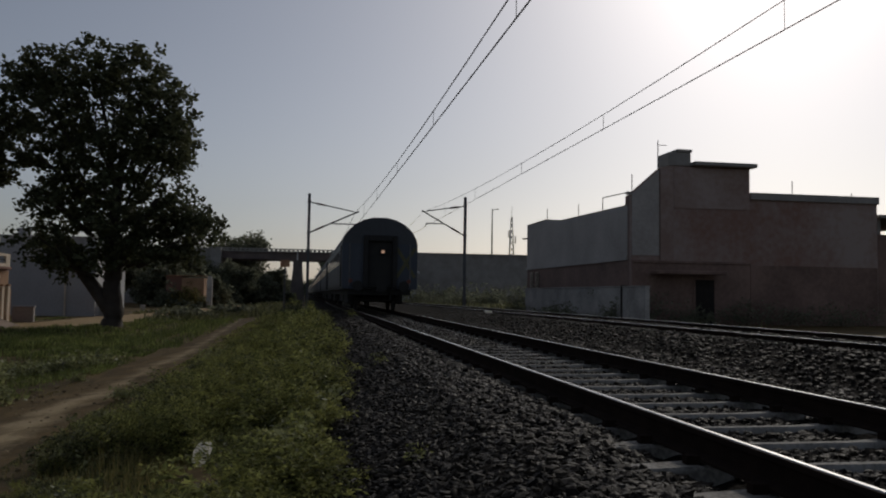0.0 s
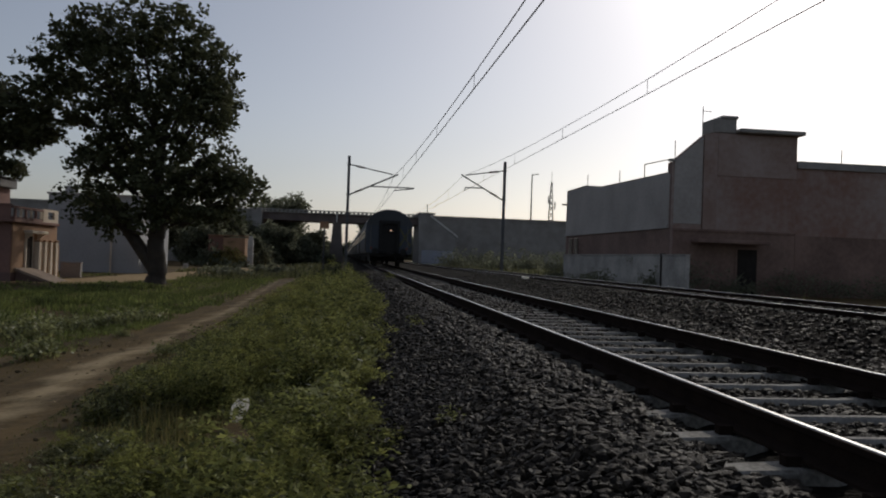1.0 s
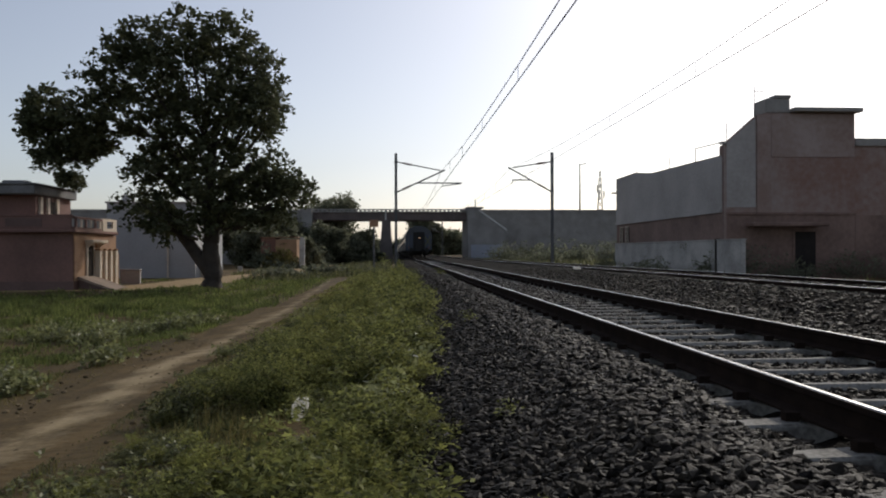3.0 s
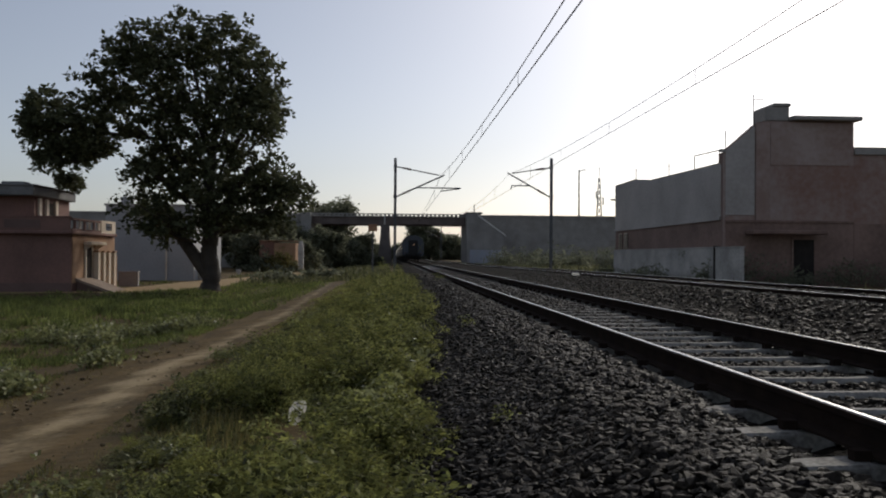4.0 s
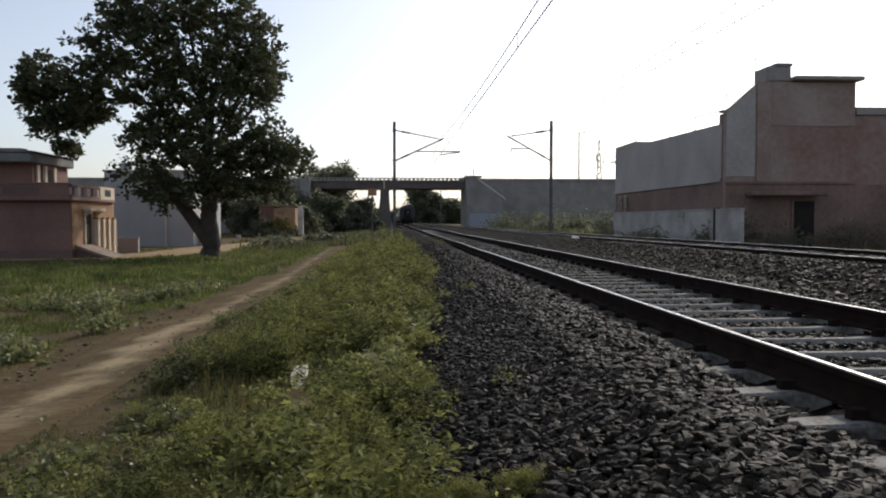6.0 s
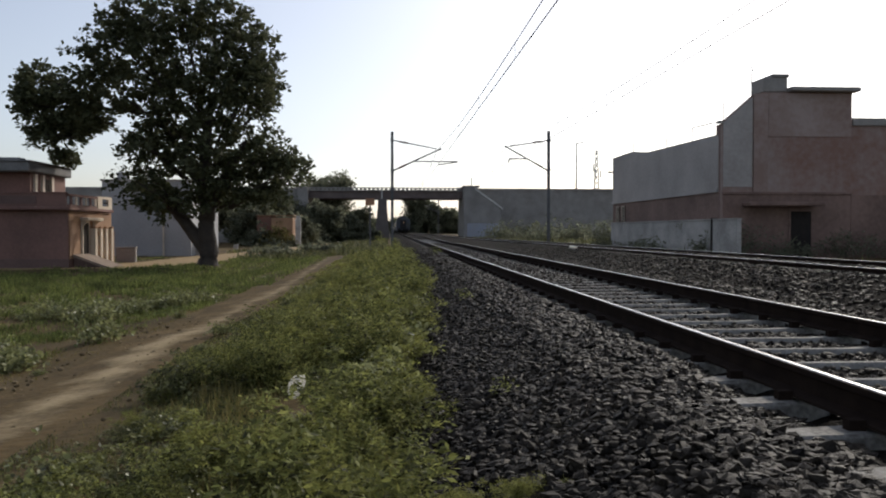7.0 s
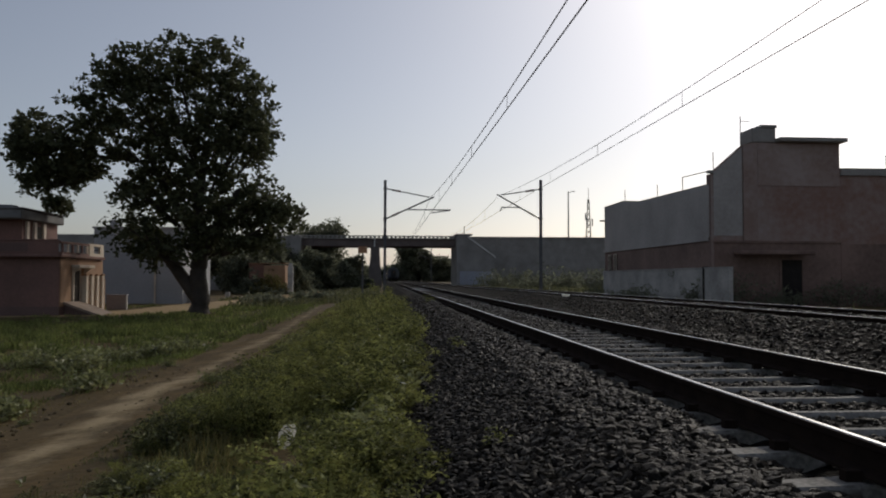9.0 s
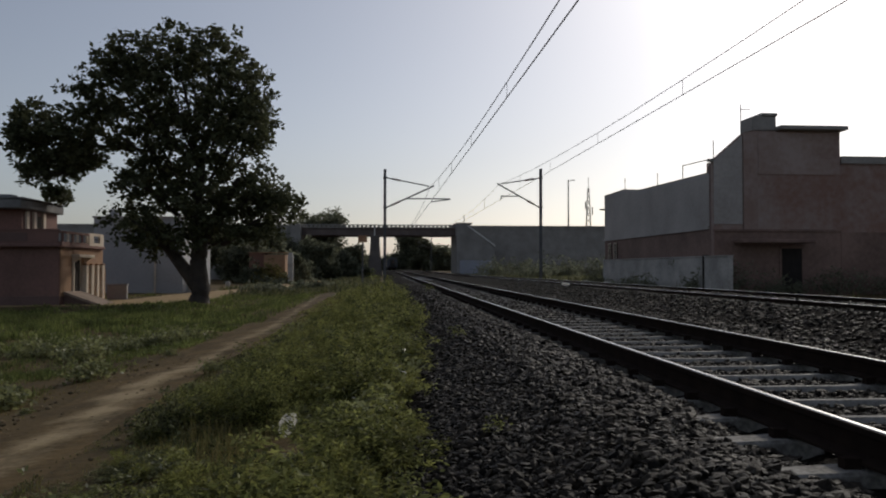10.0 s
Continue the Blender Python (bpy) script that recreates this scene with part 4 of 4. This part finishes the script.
def build_big_tree():
    """The broad tree by the lane; lumps are (across, up, radius) from the foot."""
    x0, y0, z0 = -10.19, 45.5, -0.55
    t = thing("broad_tree", "large dark green broadleaf tree with a thick forked trunk", "tree", at=(x0, y0, z0))
    rng = np.random.default_rng(11)
    lumps = ((-3.1, 14.0, 1.53), (-1.2, 14.4, 1.35), (0.8, 14.1, 1.59), (2.3, 12.7, 1.41), (2.9, 11.1, 1.08), (1.2, 10.9, 1.71), (-0.8, 11.9, 1.89), (-2.9, 11.8, 1.98), 
             (-4.8, 13.2, 1.26), (-5.9, 11.2, 1.44), (-4.7, 10.0, 1.62), (-2.6, 9.3, 1.53), (-0.5, 9.1, 1.53), (1.6, 9.0, 1.53), (-9.1, 10.3, 1.12), (-9.6, 9.2, 0.9), 
             (-8.3, 8.6, 1.26), (-8.8, 7.4, 0.76), (-7.1, 7.8, 0.81), (-7.7, 6.2, 0.4), (-3.4, 6.9, 1.12), (-1.7, 6.6, 1.44), (-3.5, 4.8, 1.26), (-2.4, 3.6, 0.9), 
             (-0.1, 6.0, 1.59), (1.6, 6.6, 1.53), (3.2, 6.6, 1.3), (4.6, 5.6, 0.99), (3.5, 4.6, 1.17), (1.6, 4.6, 1.23), (-0.1, 4.0, 0.99), (-7.2, 9.4, 1.12), (-6.3, 8.4, 0.90), (3.2, 9.9, 0.99))
    bm = bmesh.new()
    heights = np.linspace(-0.2, 3.6, 24)
    stem(bm, [(0.06 * math.sin(2 * z), 0.04 * math.sin(3 * z), z) for z in heights], [0.46 + 0.3 * math.exp(-(z + 0.2) * 1.9) for z in heights], 18)
    for v in bm.verts:
        v.co += Vector((noise.noise(v.co * 1.7), noise.noise(v.co * 1.7 + Vector((5, 0, 0))), 0)) * 0.09
    part("trunk", bm, M_BARK, t, smooth=True)
    tips = []
    for a, b, r0, r1, bend in (((-0.1, 0, 1.0), (-3.0, 0.3, 4.6), 0.42, 0.2, 0.1), ((0, 0, 3.3), (0.2, 0.4, 9.5), 0.42, 0.16, 0.25), ((0, 0, 3.2), (2.2, -0.5, 7.0), 0.3, 0.12, 0.3),
                               ((0.05, 0.1, 4.2), (-3.4, 1.0, 9.5), 0.3, 0.12, 0.3), ((-2.6, 0.8, 8.6), (-8.0, 0.5, 9.2), 0.13, 0.04, 0.15)):
        bm = bmesh.new()
        limb(bm, a, b, r0, r1, bend, rng)
        part("limb", bm, M_BARK, t, smooth=True)
    for lx, lz, r0 in lumps:
        for s in (-1, 1):
            depth = s * rng.uniform(0.2, 0.75) * (3.2 - abs(lx) * 0.22)
            c = np.array((lx * (1 + depth / 45), depth, (lz - 2) * 0.985 * (1 + depth / 45) + 2))
            r = r0 * 0.98
            near = 0.35 if lx > -5 else 0.8
            bm = bmesh.new()
            if r0 < 0.5:
                near = 0.98
            limb(bm, (lx * near, depth * 0.3, max(2.8, lz * (0.72 if lx > -5 else 0.97))), tuple(c), 0.1 if lx > -5 else 0.05, 0.03, 0.3, rng, 4)
            part("limb", bm, M_BARK, t, smooth=True)
            k = int(21 * r + 6)
            d = rng.normal(0, 1, (k, 3))
            d /= np.linalg.norm(d, axis=1)[:, None]
            tips.extend(c + d * (r * rng.uniform(0.3, 1.22, k) ** 0.7)[:, None])
    part("crown", leaf_mesh("crown", tips, 0.17, 20, 0.29, M_LEAF, 12), None, t, "dense dark leaves with gaps of sky")


def build_tree(x, y, height, radius, seed, name="tree", label="green tree beyond the bridge with haze painted into its leaves", leaf=0.5, group="far trees", trunk=0.3, lobes=14, per=13):
    rng = np.random.default_rng(seed)
    z0 = -0.6 if x < 0 else 0.0
    t = thing(name, label, "tree", group, at=(x, y, z0))
    bm = bmesh.new()
    limb(bm, (0, 0, 0), (rng.normal(0, 0.3), 0, height * 0.7), height * 0.03 + 0.05, 0.06, 0.2, rng)
    tips = []
    for i in range(lobes):
        a, q = rng.uniform(0, 6.28), rng.uniform(0.15, 0.8)
        c = np.array((math.cos(a) * radius * q, math.sin(a) * radius * q, height * rng.uniform(trunk, 0.88)))
        r = radius * rng.uniform(0.3, 0.5)
        limb(bm, (0, 0, c[2] * 0.6), tuple(c), 0.09, 0.03, 0.2, rng, 3)
        d = rng.normal(0, 1, (45, 3))
        d /= np.linalg.norm(d, axis=1)[:, None]
        tips.extend(c + d * (r * rng.uniform(0.4, 1, 45))[:, None])
    part("trunk", bm, M_BARK, t)
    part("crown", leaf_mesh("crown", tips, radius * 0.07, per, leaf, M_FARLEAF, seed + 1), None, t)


def build_bush(x, y, r, h, seed, name="bush", label="low green bush at the foot of the wall", material=None, leaf=0.12, per=10, broad=0.32):
    rng = np.random.default_rng(seed)
    z = soil_z(x, y) if x < 0.2 or x > 11.5 else bed(x, y)
    t = thing(name, label, "bush", "bushes", at=(x, y, z))
    d = rng.normal(0, 1, (90, 3)) * np.array([0.5 * r, 0.5 * r, 0.3 * h])
    d[:, 2] = np.abs(d[:, 2]) + 0.08 * h
    bm = bmesh.new()
    tube(bm, (0, 0, -0.05), (0.1 * r, 0, 0.5 * h), 0.02, 0.008, n=5)
    part("stem", bm, M_BARK, t)
    part("foliage", leaf_mesh("foliage", d, r * 0.1, per, leaf, material or M_FARLEAF, seed, 0.5, broad), None, t)
    return t


def blades(name, places, material, seed, label, lean=0.45):
    """Grass blades at (x, y, height, width): a quad and a tip each, bent over."""
    rng = np.random.default_rng(seed)
    p = np.asarray(places)
    n = len(p)
    z = np.array([(soil_z(a, b) if a < 0.2 else bed(a, b)) for a, b in p[:, :2]]) - 0.01
    ang, h, w = rng.uniform(0, 6.28, n), p[:, 2], p[:, 3]
    bend = rng.normal(0, lean, n)
    dirx, diry = np.cos(ang), np.sin(ang)
    sx, sy = -diry * w / 2, dirx * w / 2
    bx, by = p[:, 0], p[:, 1]
    mx, my, mz = bx + dirx * h * bend * 0.35, by + diry * h * bend * 0.35, z + h * 0.55
    tx, ty, tz = bx + dirx * h * bend, by + diry * h * bend, z + h * (1 - 0.25 * np.abs(bend))
    v = np.stack([np.stack(q, 1) for q in ((bx - sx, by - sy, z), (bx + sx, by + sy, z), (mx + sx * 0.8, my + sy * 0.8, mz), (mx - sx * 0.8, my - sy * 0.8, mz), (tx, ty, tz))], 1).reshape(-1, 3)
    b = (np.arange(n) * 5)[:, None]
    faces = (b + np.array([0, 1, 2, 3])).tolist() + (b + np.array([3, 2, 4])).tolist()
    return tagged(new(name, raw(name, v.tolist(), faces, material)), label, "grass", kind="stuff")


def on_lane(x, y):
    mid = float(np.interp(y, [40.5, 43.8, 50, 60, 72, 90, 120], [-26, -16.5, -13.5, -13, -11, -10, -9.5]))
    return y > 40 and abs(x - mid) < 2.6


def build_grass():
    rng = np.random.default_rng(21)

    def strew(n, x0, x1, y0, y1, h, w, power=1.0, patch=0.0, edge=True):
        out = []
        while len(out) < n:
            x, y = rng.uniform(x0, x1), y0 + (y1 - y0) * rng.uniform() ** power
            if y < 26 + 6 * noise.noise((x * 2, 0, 4)) and abs(x + 3.35) < 0.52 + 0.25 * noise.noise((x * 2, y * 1.3, 4)):
                continue
            if (abs(x + 0.115 * y) < 0.2 and 4.7 < y < 6.95) or (abs(x + 0.78 - 0.65 * (y - 6.75)) < 0.28 and 6.6 < y < 7.3):
                continue
            if on_lane(x, y):
                continue
            k = noise.noise((x * 0.9, y * 0.7, 7)) + 0.5 * noise.noise((x * 3, y * 3, 8))
            if k < patch + rng.normal(0, 0.25):
                continue
            if edge and x > -0.15 and rng.uniform() < (x + 0.15) * 3:
                continue
            tall = (0.65 + 0.9 * max(0, k)) * (min(1, max(0.35, (x + 3.0) / 2)) if x > -3 else 1)
            out.append((x, y, h * tall * rng.uniform(0.5, 1.3), w * rng.uniform(0.6, 1.3)))
        return out

    near = strew(19000, -1.9, 0.35, 2.0, 9, 0.1, 0.007, 1.0, 0.0) + strew(3000, -2.7, -1.7, 2.0, 9, 0.1, 0.007, 1.0, 0.1) + strew(6000, -2.75, -0.1, -6, 2, 0.13, 0.01, 1.0, -0.3)
    near += strew(20000, -2.75, 0.35, 9, 22, 0.17, 0.012, 1.1, -0.05)
    near += strew(16000, -3.0, 0.3, 22, 70, 0.28, 0.03, 1.3, -0.6)
    blades("verge_grass", near, M_GRASS, 31, "lush green weeds and grass along the ballast edge")
    stalks = strew(2600, -2.6, 0.25, 3, 14, 0.3, 0.006, 1.0, 0.05)
    blades("grass_stalks", stalks, M_DRY, 35, "thin upright pale grass stalks", 0.3)
    low = strew(13000, -2.8, -1.1, 2.6, 8.5, 0.085, 0.011, 1.0, -0.05) + strew(5000, -2.8, -1.6, 8.5, 16, 0.12, 0.014, 1.0, 0.0)
    blades("low_weeds", low, M_LOW, 36, "low dark weeds between the path and the taller grass", 0.9)
    dry = strew(6000, -1.5, 0.2, 2, 12, 0.16, 0.008, 1.0, -0.2) + strew(5000, -8, -4.2, 4, 20, 0.07, 0.012, 1.0, 0.15) + strew(5000, -3.0, 0.1, 12, 50, 0.25, 0.02, 1.2, -0.2)
    blades("dry_grass", dry, M_DRY, 32, "thin dry yellow grass beside the path", 0.6)
    field = strew(30000, -18, -5.6, 19, 36, 0.28, 0.022, 1.0, 0.0) + strew(9000, -26, -4.5, 34, 60, 0.2, 0.04, 1.0, 0.0) + strew(9000, -13, -3.9, 26, 60, 0.26, 0.035, 1.0, -0.1)
    field += strew(3500, -9, -5.0, 5, 13, 0.09, 0.012, 1.0, 0.2) + strew(5000, -9, -4.6, 13, 18, 0.14, 0.016, 1.0, 0.1) + strew(5000, -6, -4.2, 18, 28, 0.16, 0.018, 1.0, 0.0)
    blades("field_grass", field, M_FIELD, 33, "short green grass on the low ground by the houses", 0.75)
    blades("far_grass", strew(6000, 11.6, 16, 20, 120, 0.45, 0.06, 1.0, -0.2, False) + strew(14000, -14, -0.3, 55, 132, 0.5, 0.09, 1.0, -0.6, False) + strew(5000, 11.6, 32, 60, 132, 0.6, 0.1, 1.0, -0.6, False), M_LOW, 34, "rough grass along the far side of the line")


def build_weeds():
    rng = np.random.default_rng(41)
    weeds = [build_bush(-6.2 - 0.9 * i, 17.6 + 0.7 * i, 0.45, 0.5, 200 + i, "weed", "broad-leaved grey-green weed in the grass", M_WEED, 0.1, 4) for i in range(3)]
    for i in range(22):
        u = rng.uniform()
        x, y = -9.6 + 4.9 * u + rng.normal(0, 0.2), 17.6 + 1.8 * u + abs(rng.normal(0, 0.9))
        k = rng.uniform(0.45, 0.95)
        ob = copy_thing(weeds[i % 3], pose(x, y, soil_z(x, y), 0, 0, rng.uniform(0, 360)))
        ob.scale = (k, k, k)
    for i in range(22):
        x, y = rng.uniform(-0.2, 0.3), rng.uniform(7, 24)
        build_bush(x, y, rng.uniform(0.2, 0.34), rng.uniform(0.3, 0.55), 300 + i, "weed", "leafy weed with glossy leaves at the ballast edge", M_GLOSSY, 0.085, 3)
    # feathery weeds of the verge, five shapes copied
    shapes = [build_bush(-1.4 + 0.2 * i, 9.5 + 2.1 * i, rng.uniform(0.32, 0.48), rng.uniform(0.5, 0.75), 400 + i, "verge_weed", "feathery olive green weed clump in the verge", M_FEATHER if i % 2 else M_GRASS, 0.034, 72, 0.18) for i in range(5)]
    for i in range(190):
        x, y = rng.uniform(-2.2, 0.1), 3.0 + 24 * rng.uniform() ** 1.5
        x = min(x, -0.25) if y < 12 else x
        if abs(x + 0.78 - 0.65 * (y - 6.75)) < 0.4 and 6.5 < y < 8.6:
            continue
        if abs(x + 0.75) < 0.5 and 5.0 < y < 7.3:
            continue
        if noise.noise((x * 1.3, y * 0.7, 17)) < 0.04:
            continue
        k = rng.uniform(0.55, 1.45) * min(1, max(0.35, (x + 2.7) / 2))
        ob = copy_thing(shapes[i % 5], pose(x, y, soil_z(x, y), 0, 0, rng.uniform(0, 360)))
        ob.scale = (k, k, k * rng.uniform(0.7, 1.2))
    dark = [build_bush(-1.9 + 0.3 * i, 7.6 + 3.0 * i, 0.36, 0.4, 470 + i, "dark_weed", "dull dark green weed clump near the path", M_LOW, 0.04, 42, 0.24) for i in range(3)]
    for i in range(70):
        x, y = rng.uniform(-2.6, -0.2), 2.9 + 22 * rng.uniform() ** 1.4
        if (abs(x + 0.115 * y) < 0.45 and 4.6 < y < 7.2) or (abs(x + 0.78 - 0.65 * (y - 6.75)) < 0.4 and 6.5 < y < 8.0):
            continue
        k = rng.uniform(0.4, 1.1) * min(1, max(0.45, (x + 3.0) / 1.6))
        ob = copy_thing(dark[i % 3], pose(x, y, soil_z(x, y), 0, 0, rng.uniform(0, 360)))
        ob.scale = (k, k, k * 0.8)
    broad = [build_bush(0.05, 8.5 + i, 0.3, 0.45, 450 + i, "leafy_weed", "bright broad-leaved weed among the verge grass", M_WEED, 0.06, 4) for i in range(3)]
    for i in range(60):
        x, y = rng.uniform(-2.4, 0.2), 3.2 + 18 * rng.uniform() ** 1.4
        if abs(x + 0.75) < 0.4 and 5.0 < y < 7.3:
            continue
        k = rng.uniform(0.3, 0.85)
        ob = copy_thing(broad[i % 3], pose(x, y, soil_z(x, y), 0, 0, rng.uniform(0, 360)))
        ob.scale = (k, k, k)
    # the tall soft clumps along the ballast
    for x, y, k in ((-0.1, 5.75, 1.1), (0.05, 6.3, 1.0), (-1.5, 8.0, 1.0), (-0.1, 8.7, 1.3), (-0.25, 9.9, 1.3), (-0.7, 11.5, 1.3), (-0.1, 13.5, 1.4), (-0.8, 16.5, 1.5), (0.0, 19, 1.6), (0.35, 3.75, 0.4), (0.6, 3.6, 0.35), (0.15, 3.9, 0.5), (0.1, 10.6, 1.5), (0.05, 12.2, 1.7), (-1.2, 10.2, 1.2), (0.2, 15.5, 1.7), (0.15, 17.2, 1.9), (0.1, 21.5, 2.0), (0.1, 25, 2.2)):
        ob = copy_thing(shapes[int(y) % 5], pose(x, y, bed(x, y), 0, 0, x * 300))
        ob.scale = (k, k, k * 0.95)


def build_path_weeds():
    """Pale weeds on the bare soil beside the path, and torn leaves and clods on it."""
    rng = np.random.default_rng(47)
    base = [build_bush(-5.1, 11.2, 0.32, 0.42, 480, "pale_weed", "pale dusty broad-leaved weed on bare soil", M_WEED, 0.085, 5),
            build_bush(-4.75, 13.4, 0.36, 0.5, 481, "pale_weed", "pale dusty broad-leaved weed on bare soil", M_WEED, 0.085, 5)]
    for i, (x, y, k) in enumerate(((-5.25, 11.7, 0.8), (-4.95, 9.0, 0.35), (-4.4, 10.3, 0.25), (-5.9, 12.6, 0.7), (-5.2, 15.2, 0.5), (-4.3, 16.6, 0.4), (-2.45, 10.6, 0.4), (-2.6, 12.5, 0.5), (-1.95, 4.35, 0.5), (-2.1, 4.9, 0.4))):
        ob = copy_thing(base[i % 2], pose(x, y, soil_z(x, y), 0, 0, rng.uniform(0, 360)))
        ob.scale = (k, k, k)
    bm = bmesh.new()
    for i in range(420):
        x, y = -3.5 + rng.normal(0, 0.75), rng.uniform(4.0, 16)
        r = rng.uniform(0.012, 0.038) * (0.7 + y / 20)
        m = pose(x, y, soil_z(x, y) + r * 0.3, rng.uniform(-30, 30), rng.uniform(-30, 30), rng.uniform(0, 360))
        got = bmesh.ops.create_icosphere(bm, subdivisions=1, radius=r, matrix=m @ Matrix.Diagonal((1, rng.uniform(0.5, 0.9), rng.uniform(0.4, 0.7), 1)))
    ob = new("soil_clods", data_of("soil_clods", bm, M_CLOD))
    tagged(ob, "small brown clods and dead leaves on the path", "clods", kind="stuff")


def build_litter():
    # Pale lumps drawn for two white flowers and a grey roundish thing.
    for x, y, s, turn in ((-0.42, 5.3, 0.04, 30), (-0.5, 4.85, 0.03, 80), (-1.32, 4.85, 0.04, 10)):
        bm = bmesh.new()
        bmesh.ops.create_icosphere(bm, subdivisions=2, radius=s)
        for v in bm.verts:
            v.co = Vector((v.co.x * 1.2, v.co.y, v.co.z * 0.6)) * (1 + 0.5 * noise.noise(v.co * 30 + Vector((x, y, 0))))
        ob = new("pale_lump", data_of("pale_lump", bm, M_BAG))
        ob.matrix_basis = pose(x, y, soil_z(x, y) + (0.15 if x > -1 else 0.04), 20, 0, turn)
        tagged(ob, "small pale lump in the weeds", "litter", "litter")


def build_bag():
    bm = bmesh.new()
    bmesh.ops.create_icosphere(bm, subdivisions=2, radius=0.095)
    for v in bm.verts:
        k = 1 + 0.45 * noise.noise(v.co * 14) + 0.25 * noise.noise(v.co * 40)
        v.co = Vector((v.co.x * k * 0.75, v.co.y * k * 0.6, v.co.z * k * 1.15))
    x, y = -0.78, 6.75
    ob = new("plastic_bag", data_of("plastic_bag", bm, M_BAG))
    ob.matrix_basis = pose(x, y, soil_z(x, y) + 0.2, 20, 22, 40)
    tagged(ob, "crumpled white plastic bag caught in the grass", "plastic bag")


build_ground()
build_lane()
ballast = build_ballast()
build_bridge()
build_long_house()
build_boundary_wall()
build_pink_house()
build_grey_house()
build_far_hut()
build_track(TRACK_1, lambda y: 0.75, -17, "track_1", "broad gauge track with concrete sleepers and shiny rail heads")
build_track(TRACK_2, rail2, -17, "track_2", "second railway track on higher ballast")
build_mast(0.17, 59, 8.76, 1, 8.13, 5.92, (3.63, 7.55), 6.59, 1.5, 4.85, (3.38, 6.36))
build_mast(11.8, 59, 8.9, -1, 8.2, 6.0, (-3.3, 7.78), 6.83, -1.55, -3.0, (-3.05, 6.56))
build_mast(11.9, 196, 8.9, -1, 8.2, 6.0, (-3.46, 7.75), 6.75, -1.75, -3.2, (-3.1, 6.5))
build_wires(3.52, 6.34, 7.5, (-5, 59, 118, 180, 240))
build_wires(8.65, 6.5, 7.7, (-5, 59, 118, 196), 0.75)
build_signs()
build_milestone()
build_big_tree()
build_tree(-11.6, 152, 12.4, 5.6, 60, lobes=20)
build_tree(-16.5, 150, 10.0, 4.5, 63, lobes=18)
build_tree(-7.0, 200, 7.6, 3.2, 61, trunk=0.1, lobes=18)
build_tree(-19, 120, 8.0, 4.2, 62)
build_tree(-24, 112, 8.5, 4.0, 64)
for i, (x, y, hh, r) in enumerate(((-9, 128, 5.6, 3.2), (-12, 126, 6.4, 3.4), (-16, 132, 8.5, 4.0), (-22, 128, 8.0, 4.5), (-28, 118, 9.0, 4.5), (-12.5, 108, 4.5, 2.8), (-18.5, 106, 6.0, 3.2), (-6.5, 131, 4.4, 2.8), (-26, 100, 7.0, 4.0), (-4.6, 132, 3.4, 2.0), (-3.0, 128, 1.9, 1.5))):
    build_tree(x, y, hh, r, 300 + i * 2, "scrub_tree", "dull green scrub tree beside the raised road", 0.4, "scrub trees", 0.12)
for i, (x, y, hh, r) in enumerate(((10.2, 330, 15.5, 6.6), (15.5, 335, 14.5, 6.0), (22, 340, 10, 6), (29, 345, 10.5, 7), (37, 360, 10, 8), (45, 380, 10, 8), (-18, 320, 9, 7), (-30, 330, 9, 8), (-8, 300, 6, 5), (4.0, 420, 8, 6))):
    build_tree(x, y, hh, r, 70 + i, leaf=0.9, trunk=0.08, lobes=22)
for i, (x, y, r, hh) in enumerate(((15.0, 55.5, 0.9, 1.7), (14.6, 44, 1.2, 1.2), (14.7, 47, 1.0, 1.0), (15.5, 38.2, 0.9, 1.6), (17.5, 38.8, 1.4, 2.2), (23, 39, 1.5, 1.6), (19.6, 38.4, 1.2, 1.3), (25.5, 39, 1.8, 1.5), (28.5, 39, 1.8, 1.3), (17, 120, 3, 3), (22, 125, 3.5, 4), (28, 122, 4, 3.5), (34, 124, 4, 4), (20, 105, 2.5, 2), (25, 110, 2.5, 2.5), (-15.8, 98.5, 1.6, 3.0), (-12.2, 98.8, 1.1, 1.4), (-13.6, 97.5, 1.4, 1.0), (-6, 70, 1.5, 1.0), (-8.5, 62, 1.6, 0.9))):
    build_bush(x, y, r, hh, 100 + i, leaf=0.12 if y < 60 else 0.35, per=14)
for i, (x, y, r, hh) in enumerate(((-13.3, 98.6, 1.6, 3.2), (-14.7, 99.0, 1.3, 2.4))):
    build_bush(x, y, r, hh, 140 + i, "yellow_bush", "yellowing bush in front of the brick hut", M_DRY, 0.3, 14)
build_bag()
build_litter()
litter = new("paper_scrap", data_of("paper_scrap", bevelled(B((-0.12, 0.12, -0.1, 0.1, -0.02, 0.06)), 0.02), M_BAG))
litter.matrix_basis = pose(6.95, 30, bed(6.95, 30) + 0.05, 8, 4, 30)
tagged(litter, "white scrap of paper on the ballast", "litter")
build_weeds()
build_path_weeds()
build_grass()
build_stones(ballast)


def motions():
    walk(train, [(0.5 * i, pose(TRACK_1, 34.3 + 22.1 * 0.5 * i, 0.75)) for i in range(21)])


train = build_train()
motions()
